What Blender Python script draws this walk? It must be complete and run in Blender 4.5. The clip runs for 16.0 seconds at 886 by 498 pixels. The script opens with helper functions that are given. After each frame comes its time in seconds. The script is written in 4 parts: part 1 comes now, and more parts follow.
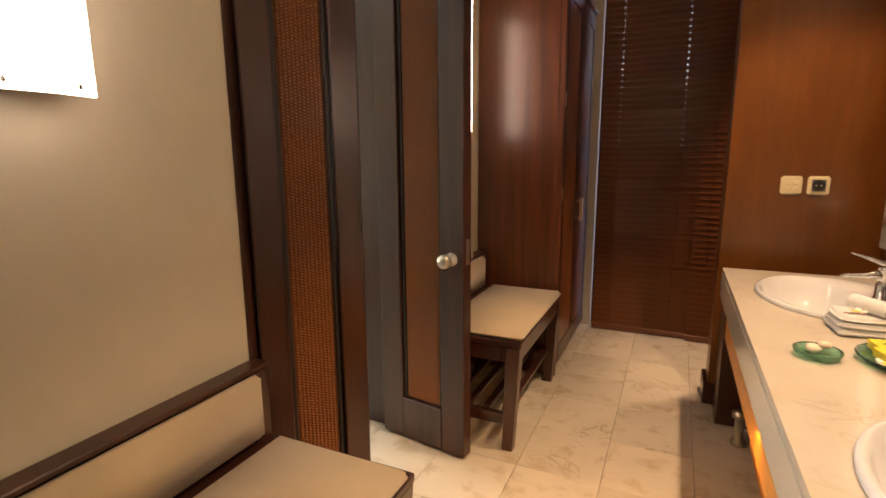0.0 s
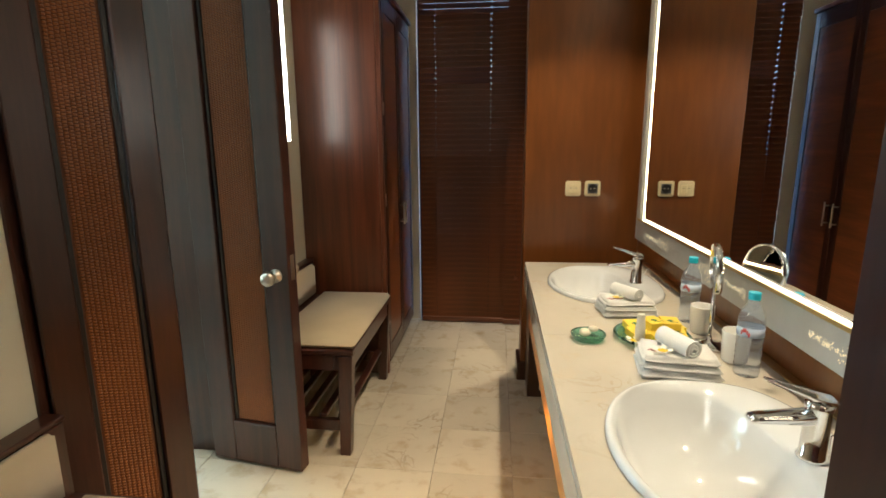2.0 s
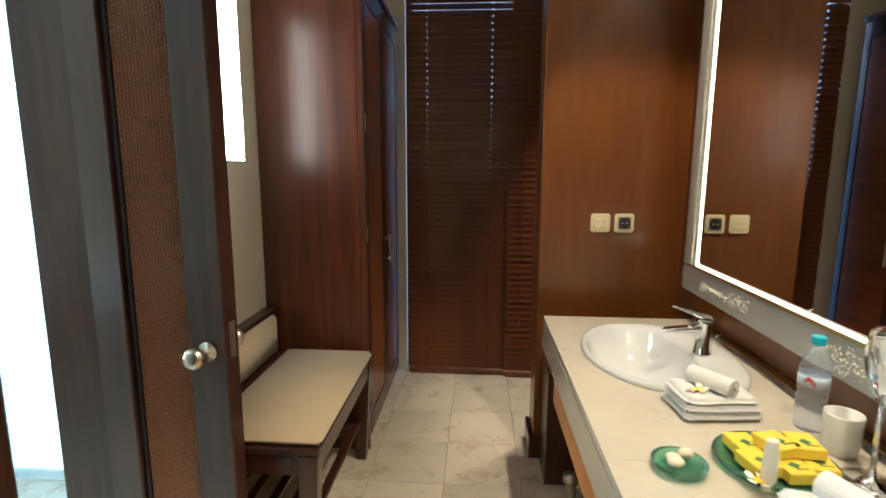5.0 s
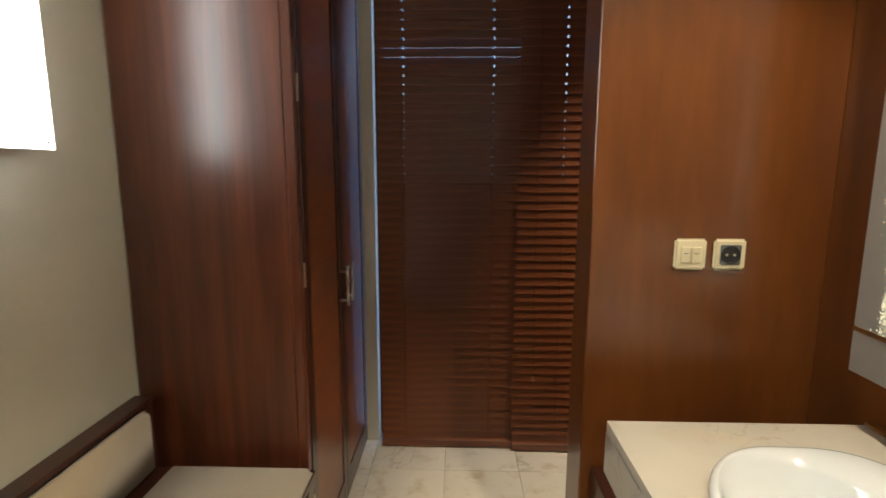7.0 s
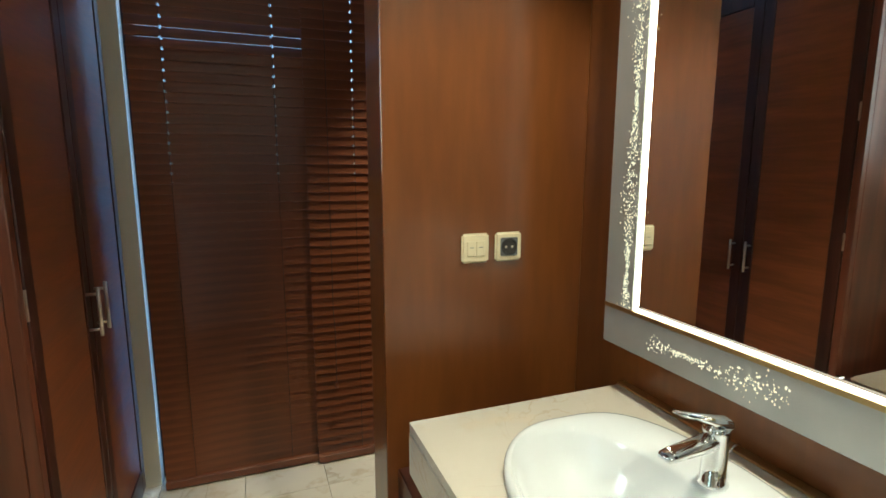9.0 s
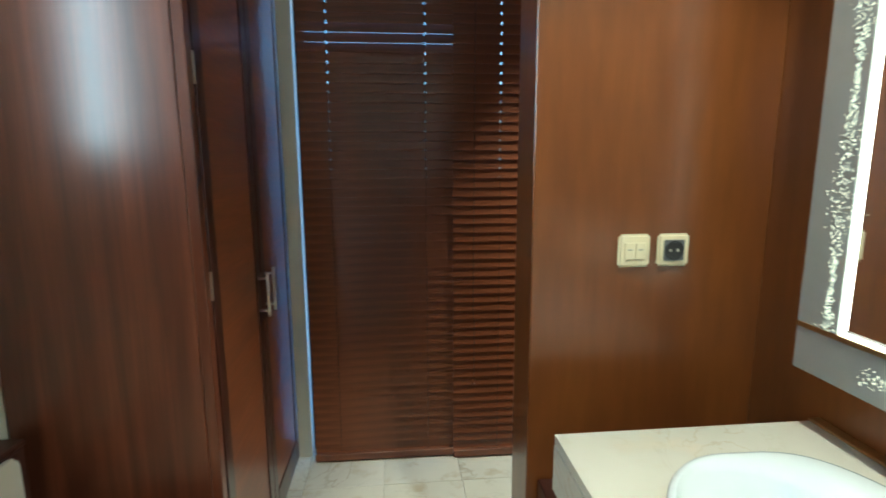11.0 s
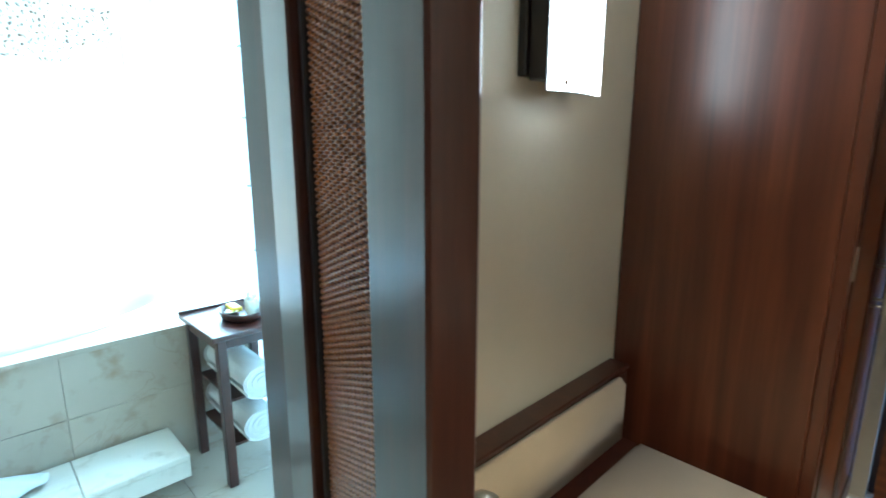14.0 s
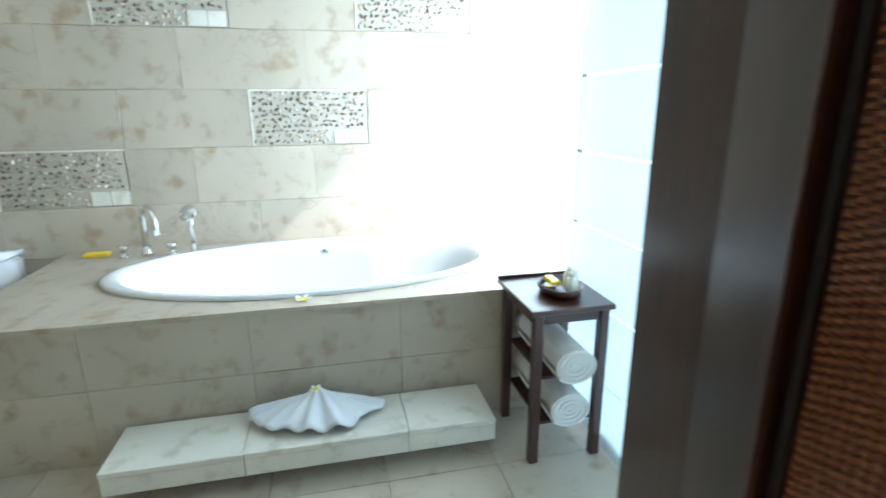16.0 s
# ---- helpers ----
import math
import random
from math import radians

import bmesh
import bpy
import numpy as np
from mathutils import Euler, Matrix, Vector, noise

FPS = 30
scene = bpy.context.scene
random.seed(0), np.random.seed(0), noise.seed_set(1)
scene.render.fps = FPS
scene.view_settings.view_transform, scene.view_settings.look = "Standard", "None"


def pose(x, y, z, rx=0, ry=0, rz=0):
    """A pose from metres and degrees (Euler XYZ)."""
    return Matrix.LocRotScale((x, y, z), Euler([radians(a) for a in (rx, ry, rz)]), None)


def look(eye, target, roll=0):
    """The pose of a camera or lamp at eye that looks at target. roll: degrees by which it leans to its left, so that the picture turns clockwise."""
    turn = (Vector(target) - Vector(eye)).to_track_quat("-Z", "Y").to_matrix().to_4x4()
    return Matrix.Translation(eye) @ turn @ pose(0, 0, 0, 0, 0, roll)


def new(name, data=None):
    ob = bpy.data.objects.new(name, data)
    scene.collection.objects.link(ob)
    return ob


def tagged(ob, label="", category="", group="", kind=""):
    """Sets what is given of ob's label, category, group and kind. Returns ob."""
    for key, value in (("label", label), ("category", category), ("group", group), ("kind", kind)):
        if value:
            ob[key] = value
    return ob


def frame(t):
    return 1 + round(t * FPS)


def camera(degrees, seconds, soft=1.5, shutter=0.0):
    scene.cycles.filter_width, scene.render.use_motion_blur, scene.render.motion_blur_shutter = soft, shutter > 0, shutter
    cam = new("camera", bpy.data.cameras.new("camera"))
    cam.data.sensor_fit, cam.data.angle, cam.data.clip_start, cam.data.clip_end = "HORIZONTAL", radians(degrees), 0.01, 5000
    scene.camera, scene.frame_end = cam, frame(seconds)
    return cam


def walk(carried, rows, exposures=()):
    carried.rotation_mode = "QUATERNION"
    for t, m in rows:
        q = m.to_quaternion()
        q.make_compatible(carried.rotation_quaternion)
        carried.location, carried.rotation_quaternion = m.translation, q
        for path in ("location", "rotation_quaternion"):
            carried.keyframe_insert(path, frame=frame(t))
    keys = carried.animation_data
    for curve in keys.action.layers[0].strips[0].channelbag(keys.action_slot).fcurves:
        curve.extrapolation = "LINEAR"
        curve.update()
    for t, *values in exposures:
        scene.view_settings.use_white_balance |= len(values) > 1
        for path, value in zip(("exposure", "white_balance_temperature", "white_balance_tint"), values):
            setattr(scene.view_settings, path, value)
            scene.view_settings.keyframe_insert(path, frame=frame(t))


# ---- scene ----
cam = camera(82.3, 16.0, soft=1.6, shutter=0.3)
# seconds, eye, (yaw, pitch, roll)
PATH = [
    (0.0, (0.576, 0.392, 1.252), (24.61, -10.56, -0.37)),
    (0.5, (0.583, 0.397, 1.263), (20.09, -11.14, -0.27)),
    (1.0, (0.627, 0.384, 1.291), (15.78, -11.54, -0.40)),
    (1.5, (0.641, 0.364, 1.317), (10.35, -11.60, -0.32)),
    (2.0, (0.636, 0.352, 1.337), (5.97, -11.56, -0.36)),
    (2.5, (0.630, 0.350, 1.364), (3.25, -11.51, -0.29)),
    (3.0, (0.615, 0.365, 1.391), (1.49, -11.04, -0.36)),
    (3.5, (0.576, 0.410, 1.386), (0.77, -10.36, -0.35)),
    (4.0, (0.550, 0.527, 1.372), (1.22, -10.05, -0.41)),
    (4.2, (0.545, 0.585, 1.369), (1.79, -9.84, -0.37)),
    (6.3, (0.487, 1.529, 1.304), (6.22, -8.94, 0.39)),
    (6.5, (0.485, 1.611, 1.304), (6.34, -8.99, 0.15)),
    (7.0, (0.442, 1.804, 1.327), (1.69, -9.06, 0.12)),
    (7.5, (0.482, 1.888, 1.323), (-6.49, -8.87, 0.21)),
    (8.0, (0.518, 1.879, 1.328), (-14.56, -8.79, 0.22)),
    (8.2, (0.519, 1.862, 1.326), (-18.31, -8.80, 0.21)),
    (10.3, (0.398, 1.929, 1.331), (-21.43, -9.29, -0.07)),
    (10.5, (0.435, 1.937, 1.335), (-18.01, -9.49, -0.20)),
    (11.0, (0.461, 1.937, 1.321), (-5.34, -9.54, -0.27)),
    (11.5, (0.396, 1.880, 1.317), (4.24, -9.41, -0.01)),
    (12.0, (0.337, 1.819, 1.311), (12.15, -9.59, 0.13)),
    (12.5, (0.340, 1.818, 1.306), (19.62, -9.61, 0.09)),
    (13.0, (0.315, 1.846, 1.286), (27.91, -9.60, 0.08)),
    (13.5, (0.270, 1.882, 1.281), (37.15, -10.43, 0.28)),
    (14.0, (0.152, 1.884, 1.272), (45.77, -11.85, 0.06)),
    (14.5, (0.069, 1.835, 1.254), (50.78, -11.90, 0.37)),
    (15.0, (-0.002, 1.891, 1.244), (56.48, -12.94, 0.14)),
    (15.7, (-0.072, 1.906, 1.266), (71.94, -14.77, -0.73)),
    (16.0, (-0.131, 1.847, 1.257), (77.67, -15.50, -0.51)),
]
walk(cam, [(t, pose(*e, 90 + a[1], 0, a[0]) @ pose(0, 0, 0, 0, 0, a[2])) for t, e, a in PATH],
     exposures=[(0, 0.15, 8000, 30), (1.0, 0.1, 6400, 10), (2.0, 0.1, 5900, 6), (3.5, 0.15, 5600, 6), (7, 0.35, 5500, 5), (8, 0.45, 5300, 0),
                (11, 0.75, 4400, -12), (12.0, 0.9, 4200, -14), (12.5, 0.9, 4150, -15), (13.5, 0.6, 4500, -6), (14, 0.3, 4800, 0), (14.5, 0.0, 5000, 6), (15, -0.2, 5200, 8), (15.5, -0.45, 5500, 13), (16, -0.75, 5900, 16)])

# ---------------------------------------------------------------- light
world = bpy.data.worlds.new("sky")
scene.world = world
world.use_nodes = True
_n = world.node_tree
_sky = _n.nodes.new("ShaderNodeTexSky")
_sky.sky_type, _sky.sun_disc = "NISHITA", False
SUN_WAY = Vector((-0.93, -1.0, -0.97)).normalized()
_sky.sun_elevation = math.asin(-SUN_WAY.z)
_sky.sun_rotation = math.atan2(-SUN_WAY.x, -SUN_WAY.y)
_n.nodes["Background"].inputs[1].default_value = 0.14
_n.links.new(_sky.outputs[0], _n.nodes["Background"].inputs[0])


def lamp(name, kind, place, target, power, colour, size=0.1, size_y=None, spread=None):
    data = bpy.data.lights.new(name, kind)
    data.energy, data.color = power, colour
    ob = new(name, data)
    ob.matrix_world = look(place, target)
    if kind == "AREA":
        data.size = size
        if size_y:
            data.shape, data.size_y = "RECTANGLE", size_y
        if spread:
            data.spread = radians(spread)
    if kind == "SPOT":
        data.shadow_soft_size, data.spot_size, data.spot_blend = size, radians(spread), 0.35 if spread > 80 else 1.0
    return ob


_sun = bpy.data.lights.new("sun", "SUN")
_sun.energy, _sun.angle, _sun.color = 5.0, radians(0.5), (1.0, 0.96, 0.9)
new("sun", _sun).matrix_world = look(-SUN_WAY * 20, (0, 0, 0))
WARM = (1.0, 0.78, 0.5)
# place, power and full angle of each ceiling downlight
DOWNLIGHTS = [((1.1, 1.15), 84, 88), ((1.1, 2.36), 92, 88), ((1.12, 3.66), 170, 50)]
for (lx, ly), power, cone in DOWNLIGHTS:
    lamp("downlight_lamp", "SPOT", (lx, ly, 2.66), (lx, ly, 0), power, WARM, 0.03, spread=cone)
# lamp without a fitting, added for the orange glow under the counter
lamp("under_counter_glow", "AREA", (0.845, 1.7, 0.61), (0.9, 1.7, 0.2), 5, (1.0, 0.55, 0.15), 0.02, 1.7)
# sky light in the openings
lamp("bath_sky_light", "AREA", (-2.5, 2.80, 1.0), (-2.5, 0, 1.0), 150, (0.75, 0.94, 1.0), 1.0, 1.9)
lamp("bath_side_sky_light", "AREA", (-1.35, 2.80, 1.0), (-1.35, 0, 1.0), 30, (0.6, 0.88, 1.0), 1.2, 1.9)
lamp("hall_sky_light", "AREA", (0.71, 4.19, 1.3), (0.71, 0, 1.3), 13, (0.25, 0.52, 1.0), 1.25, 2.5)


# ---------------------------------------------------------------- materials
def shader(name, rough=0.5, metal=0.0, **more):
    m = bpy.data.materials.new(name)
    m.use_nodes = True
    b = m.node_tree.nodes["Principled BSDF"]
    b.inputs["Roughness"].default_value = rough
    b.inputs["Metallic"].default_value = metal
    for key, value in more.items():
        b.inputs[key.replace("_", " ")].default_value = value
    return m, m.node_tree.nodes, m.node_tree.links, b


def mixed(nodes, links, factor, a, b):
    mix = nodes.new("ShaderNodeMixRGB")
    links.new(factor, mix.inputs[0])
    for socket, value in ((mix.inputs[1], a), (mix.inputs[2], b)):
        if isinstance(value, tuple):
            socket.default_value = (*value, 1)
        else:
            links.new(value, socket)
    return mix.outputs[0]


def ramp(nodes, links, source, low, high):
    r = nodes.new("ShaderNodeMapRange")
    r.inputs[1].default_value, r.inputs[2].default_value = low, high
    links.new(source, r.inputs[0])
    return r.outputs[0]


def grain(nodes, links, stretch, scale, detail=4.0, distortion=0.0):
    tc, mp, nz = nodes.new("ShaderNodeTexCoord"), nodes.new("ShaderNodeMapping"), nodes.new("ShaderNodeTexNoise")
    mp.inputs["Scale"].default_value = stretch
    nz.inputs["Scale"].default_value, nz.inputs["Detail"].default_value = scale, detail
    nz.inputs["Distortion"].default_value = distortion
    links.new(tc.outputs["Object"], mp.inputs[0])
    links.new(mp.outputs[0], nz.inputs["Vector"])
    return nz.outputs[0]


def bumped(nodes, links, b, source, strength, distance=0.002):
    bp = nodes.new("ShaderNodeBump")
    bp.inputs["Strength"].default_value, bp.inputs["Distance"].default_value = strength, distance
    links.new(source, bp.inputs["Height"])
    links.new(bp.outputs[0], b.inputs["Normal"])


def wood(name, light, dark, stretch=(14, 14, 1), rough=0.3, coat=0.3, coat_rough=0.18):
    m, n, l, b = shader(name, rough, Coat_Weight=coat, Coat_Roughness=coat_rough)
    broad = grain(n, l, stretch, 1.3, 3, 0.8)
    fine = grain(n, l, tuple(4 * s for s in stretch), 2.5, 5)
    col = mixed(n, l, ramp(n, l, broad, 0.36, 0.64), dark, light)
    col2 = mixed(n, l, ramp(n, l, fine, 0.3, 0.75), tuple(c * 0.6 for c in dark), col)
    half = n.new("ShaderNodeMixRGB")
    half.inputs[0].default_value = 0.45
    l.new(col, half.inputs[1])
    l.new(col2, half.inputs[2])
    l.new(half.outputs[0], b.inputs["Base Color"])
    l.new(ramp_rough(n, l, broad, rough), b.inputs["Roughness"])
    bumped(n, l, b, fine, 0.15, 0.0006)
    return m


def ramp_rough(n, l, source, rough):
    r = n.new("ShaderNodeMapRange")
    r.inputs[3].default_value, r.inputs[4].default_value = rough * 0.8, rough * 1.25
    l.new(source, r.inputs[0])
    return r.outputs[0]


def stone(name, base, vein, rough, scale=3.0, amount=0.7, random_shift=0.12, stain=None):
    m, n, l, b = shader(name, rough, Coat_Weight=0.1)
    info = n.new("ShaderNodeObjectInfo")
    tc, add = n.new("ShaderNodeTexCoord"), n.new("ShaderNodeVectorMath")
    add.operation = "MULTIPLY_ADD"
    comb = n.new("ShaderNodeCombineXYZ")
    for i in range(3):
        l.new(info.outputs["Random"], comb.inputs[i])
    add.inputs[1].default_value = (37, 53, 11)
    l.new(comb.outputs[0], add.inputs[0])
    l.new(tc.outputs["Object"], add.inputs[2])
    cloud, crack, spot = (n.new("ShaderNodeTexNoise") for _ in range(3))
    for nz, sc, dt in ((cloud, scale, 6), (crack, scale * 1.6, 8), (spot, scale * 4, 4)):
        nz.inputs["Scale"].default_value, nz.inputs["Detail"].default_value = sc, dt
        l.new(add.outputs[0], nz.inputs["Vector"])
    crack.inputs["Distortion"].default_value = 1.5
    col = mixed(n, l, ramp(n, l, cloud.outputs[0], 0.35, 0.7), base, tuple(c * 0.86 for c in base))
    dist = n.new("ShaderNodeMath")
    dist.operation = "SUBTRACT"
    dist.inputs[1].default_value = 0.5
    l.new(crack.outputs[0], dist.inputs[0])
    ab = n.new("ShaderNodeMath")
    ab.operation = "ABSOLUTE"
    l.new(dist.outputs[0], ab.inputs[0])
    line = ramp(n, l, ab.outputs[0], 0.022, 0.0)
    gate = n.new("ShaderNodeMath")
    gate.operation = "MULTIPLY"
    l.new(line, gate.inputs[0])
    l.new(ramp(n, l, cloud.outputs[0], 0.48, 0.7), gate.inputs[1])
    soft = n.new("ShaderNodeMath")
    soft.operation = "MULTIPLY"
    soft.inputs[1].default_value = amount
    l.new(gate.outputs[0], soft.inputs[0])
    col = mixed(n, l, soft.outputs[0], col, vein)
    if stain:
        col = mixed(n, l, ramp(n, l, spot.outputs[0], 0.55, 0.74), col, stain)
    tone = n.new("ShaderNodeHueSaturation")
    val = n.new("ShaderNodeMapRange")
    val.inputs[3].default_value, val.inputs[4].default_value = 1 - random_shift, 1 + random_shift * 0.5
    l.new(info.outputs["Random"], val.inputs[0])
    l.new(val.outputs[0], tone.inputs["Value"])
    l.new(col, tone.inputs["Color"])
    l.new(tone.outputs[0], b.inputs["Base Color"])
    l.new(ramp_rough(n, l, spot.outputs[0], rough), b.inputs["Roughness"])
    bumped(n, l, b, spot.outputs[0], 0.06, 0.001)
    return m


def plain(name, colour, rough=0.5, metal=0.0, vary=0.06, scale=30.0, bump=0.05, **more):
    m, n, l, b = shader(name, rough, metal, **more)
    g = grain(n, l, (1, 1, 1), scale, 3)
    broad = grain(n, l, (1, 1, 1), scale / 12, 2)
    c1 = mixed(n, l, g, tuple(min(1, c * (1 + vary)) for c in colour), tuple(c * (1 - vary) for c in colour))
    c2 = mixed(n, l, ramp(n, l, broad, 0.4, 0.65), c1, tuple(c * (1 - 1.2 * vary) for c in colour))
    l.new(c2, b.inputs["Base Color"])
    bumped(n, l, b, g, bump, 0.001)
    return m


def fabric(name, colour, rough=0.95, scale=900.0, stain=0.1):
    m, n, l, b = shader(name, rough, Sheen_Weight=0.3)
    g = grain(n, l, (1, 1, 1), scale, 2)
    broad = grain(n, l, (1, 1, 1), 6, 4)
    c1 = mixed(n, l, ramp(n, l, broad, 0.4, 0.75), colour, tuple(c * (1 - 2 * stain) for c in colour))
    l.new(mixed(n, l, g, c1, tuple(c * 0.75 for c in colour)), b.inputs["Base Color"])
    bumped(n, l, b, g, 0.5, 0.002)
    return m


def glowing(name, colour, strength):
    m = bpy.data.materials.new(name)
    m.use_nodes = True
    n, l = m.node_tree.nodes, m.node_tree.links
    n.remove(n["Principled BSDF"])
    e = n.new("ShaderNodeEmission")
    e.inputs[0].default_value, e.inputs[1].default_value = (*colour, 1), strength
    l.new(e.outputs[0], n["Material Output"].inputs[0])
    return m


def glowing_glass(name, low, high, strength):
    m = glowing(name, high, strength)
    n, l = m.node_tree.nodes, m.node_tree.links
    g = grain(n, l, (1, 1, 1), 30, 4)
    l.new(mixed(n, l, ramp(n, l, g, 0.3, 0.6), low, high), n["Emission"].inputs[0])
    return m


DARK_WOOD = wood("dark stained wood", (0.068, 0.021, 0.012), (0.034, 0.011, 0.008))
WARDROBE_WOOD = wood("red brown veneer", (0.19, 0.055, 0.022), (0.085, 0.025, 0.012), (11, 11, 0.5), 0.3, 0.7, 0.32)
PANEL_WOOD = wood("amber veneer", (0.205, 0.068, 0.011), (0.14, 0.044, 0.009), (3, 3, 0.5), 0.3, 0.35)
INLAY_WOOD = wood("cross grained inlay", (0.27, 0.083, 0.026), (0.16, 0.05, 0.016), (9, 0.8, 9), 0.35, 0.2)
SLAT_WOOD = wood("blind wood", (0.26, 0.082, 0.026), (0.13, 0.039, 0.014), (0.8, 9, 9), 0.33, 0.3)
ORANGE_WOOD = wood("orange cabinet wood", (0.75, 0.3, 0.045), (0.6, 0.22, 0.03), (1, 12, 12), 0.4, 0.1)
RATTAN = wood("woven rattan", (0.44, 0.165, 0.05), (0.3, 0.105, 0.032), (90, 90, 90), 0.3, 0.5)
RATTAN_BACK = plain("rattan backing", (0.13, 0.045, 0.017), 0.7)
WALL = plain("cream wall paint", (0.66, 0.62, 0.5), 0.55, vary=0.03, scale=60, bump=0.06)
CEILING = plain("white ceiling paint", (0.75, 0.73, 0.68), 0.8, vary=0.02)
MARBLE = stone("cream marble tile", (0.66, 0.59, 0.47), (0.24, 0.15, 0.07), 0.2, 2.6, 0.75, 0.08, (0.5, 0.4, 0.27))
GROUT = plain("grout", (0.6, 0.52, 0.4), 0.9)
COUNTER_STONE = stone("counter marble", (0.6, 0.545, 0.45), (0.4, 0.29, 0.17), 0.16, 3.2, 0.6, 0.02, (0.58, 0.5, 0.38))
BATH_STONE = stone("honed limestone", (0.47, 0.405, 0.32), (0.25, 0.15, 0.07), 0.45, 2.6, 0.6, 0.07, (0.34, 0.25, 0.16))
STEP_STONE = stone("pale travertine", (0.72, 0.69, 0.6), (0.45, 0.36, 0.22), 0.45, 3.0, 0.5, 0.05, (0.5, 0.46, 0.37))
CREAM_CLOTH = fabric("cream upholstery", (0.62, 0.5, 0.33))
TOWEL = fabric("white terry", (0.82, 0.81, 0.78), scale=500, stain=0.02)
TOWEL_BLUE = fabric("white bath mat cloth", (0.76, 0.79, 0.82), scale=500, stain=0.03)
CHROME = plain("chrome", (0.8, 0.8, 0.8), 0.06, 1.0, vary=0.01, bump=0.0)
STEEL = plain("brushed steel", (0.62, 0.58, 0.5), 0.3, 1.0, vary=0.05)
CHAMPAGNE = plain("champagne metal", (0.36, 0.33, 0.27), 0.4, 0.4)
BRASS = plain("aged brass", (0.5, 0.36, 0.16), 0.35, 1.0)
PORCELAIN = plain("white porcelain", (0.68, 0.69, 0.69), 0.07, vary=0.01, bump=0.0, Coat_Weight=0.6)
BLACK = plain("black metal", (0.02, 0.018, 0.018), 0.4)
IVORY = plain("ivory plastic", (0.72, 0.62, 0.4), 0.35, vary=0.03)
GREY_PLASTIC = plain("grey socket plastic", (0.16, 0.16, 0.16), 0.4)
YELLOW = plain("yellow card", (0.85, 0.62, 0.05), 0.5, vary=0.04)
LEAF_PRINT = plain("dark green print", (0.06, 0.16, 0.05), 0.5)
PINK_PRINT = plain("pink embroidery", (0.72, 0.42, 0.4), 0.8)
PETAL = plain("white petal", (0.85, 0.84, 0.74), 0.5)
PETAL_HEART = plain("yellow petal heart", (0.9, 0.62, 0.03), 0.5)
SHELL_SOAP = plain("cream soap", (0.75, 0.65, 0.5), 0.45)
CUP = plain("white ceramic", (0.8, 0.78, 0.74), 0.2, vary=0.02)
CAP = plain("cyan plastic cap", (0.03, 0.45, 0.62), 0.4)
LABEL = plain("bottle label", (0.5, 0.6, 0.75), 0.4)
RED_PRINT = plain("red label print", (0.6, 0.05, 0.05), 0.4)
TOILETRY = plain("cream toiletry bottle", (0.8, 0.78, 0.66), 0.3)
RUBBER = plain("black rubber", (0.02, 0.02, 0.02), 0.7)
FROST, _n, _l, _b = shader("frosted glass", 0.45)
_b.inputs["Base Color"].default_value = (0.88, 0.96, 0.97, 1)
_b.inputs["Transmission Weight"].default_value = 0.75
bumped(_n, _l, _b, grain(_n, _l, (1, 1, 1), 300, 2), 0.1)
BORDER, _n, _l, _b = shader("sandblasted mirror border", 0.35, 0.35)
_l.new(mixed(_n, _l, grain(_n, _l, (1, 1, 1), 12, 3), (0.46, 0.45, 0.42), (0.36, 0.35, 0.33)), _b.inputs["Base Color"])
bumped(_n, _l, _b, grain(_n, _l, (1, 1, 1), 500, 2), 0.1)
MIRROR = shader("mirror", 0.015, 1.0)[0]
MIRROR.node_tree.nodes["Principled BSDF"].inputs["Base Color"].default_value = (0.82, 0.82, 0.8, 1)
CLEAR = shader("clear plastic", 0.08, Transmission_Weight=0.88, IOR=1.06, Coat_Weight=1.0)[0]
CLEAR.node_tree.nodes["Principled BSDF"].inputs["Base Color"].default_value = (0.8, 0.86, 0.94, 1)
GREEN_GLASS = shader("green glass", 0.05, Transmission_Weight=0.9, IOR=1.45)[0]
GREEN_GLASS.node_tree.nodes["Principled BSDF"].inputs["Base Color"].default_value = (0.35, 0.72, 0.55, 1)
PANE = shader("window glass", 0.02, Transmission_Weight=1.0, IOR=1.05)[0]
LAMP_GLASS = glowing_glass("lit alabaster glass", (1.0, 0.84, 0.64), (1.0, 0.94, 0.84), 10.0)
LED = glowing("led strip", (1.0, 0.82, 0.52), 9.0)
# engraved dots given their own glow for the light coming through the border
SPARK = glowing("lit engraving", (1.0, 0.8, 0.45), 0.9)
BULB = glowing("downlight bulb", (1.0, 0.8, 0.55), 12.0)

# ---------------------------------------------------------------- mesh helpers
ORIGIN = {}


def thing(name, base, label, category, group="", kind=""):
    ob = new(name)
    ob.empty_display_size = 0.05
    ob.location = base
    ORIGIN[ob.name] = Vector(base)
    return tagged(ob, label, category, group, kind)


def part(name, bm, material, parent=None, label="", smooth=False, kind=""):
    """Links a bmesh in world coordinates as one mesh object."""
    base = ORIGIN[parent.name] if parent else Vector()
    bmesh.ops.translate(bm, verts=bm.verts, vec=-base)
    bmesh.ops.recalc_face_normals(bm, faces=bm.faces)
    me = bpy.data.meshes.new(name)
    bm.to_mesh(me)
    bm.free()
    me.materials.append(material)
    if smooth:
        me.polygons.foreach_set("use_smooth", [True] * len(me.polygons))
        me.update()
    ob = new(name, me)
    if parent:
        ob.parent = parent
    ORIGIN[ob.name] = base
    return tagged(ob, label, kind=kind)


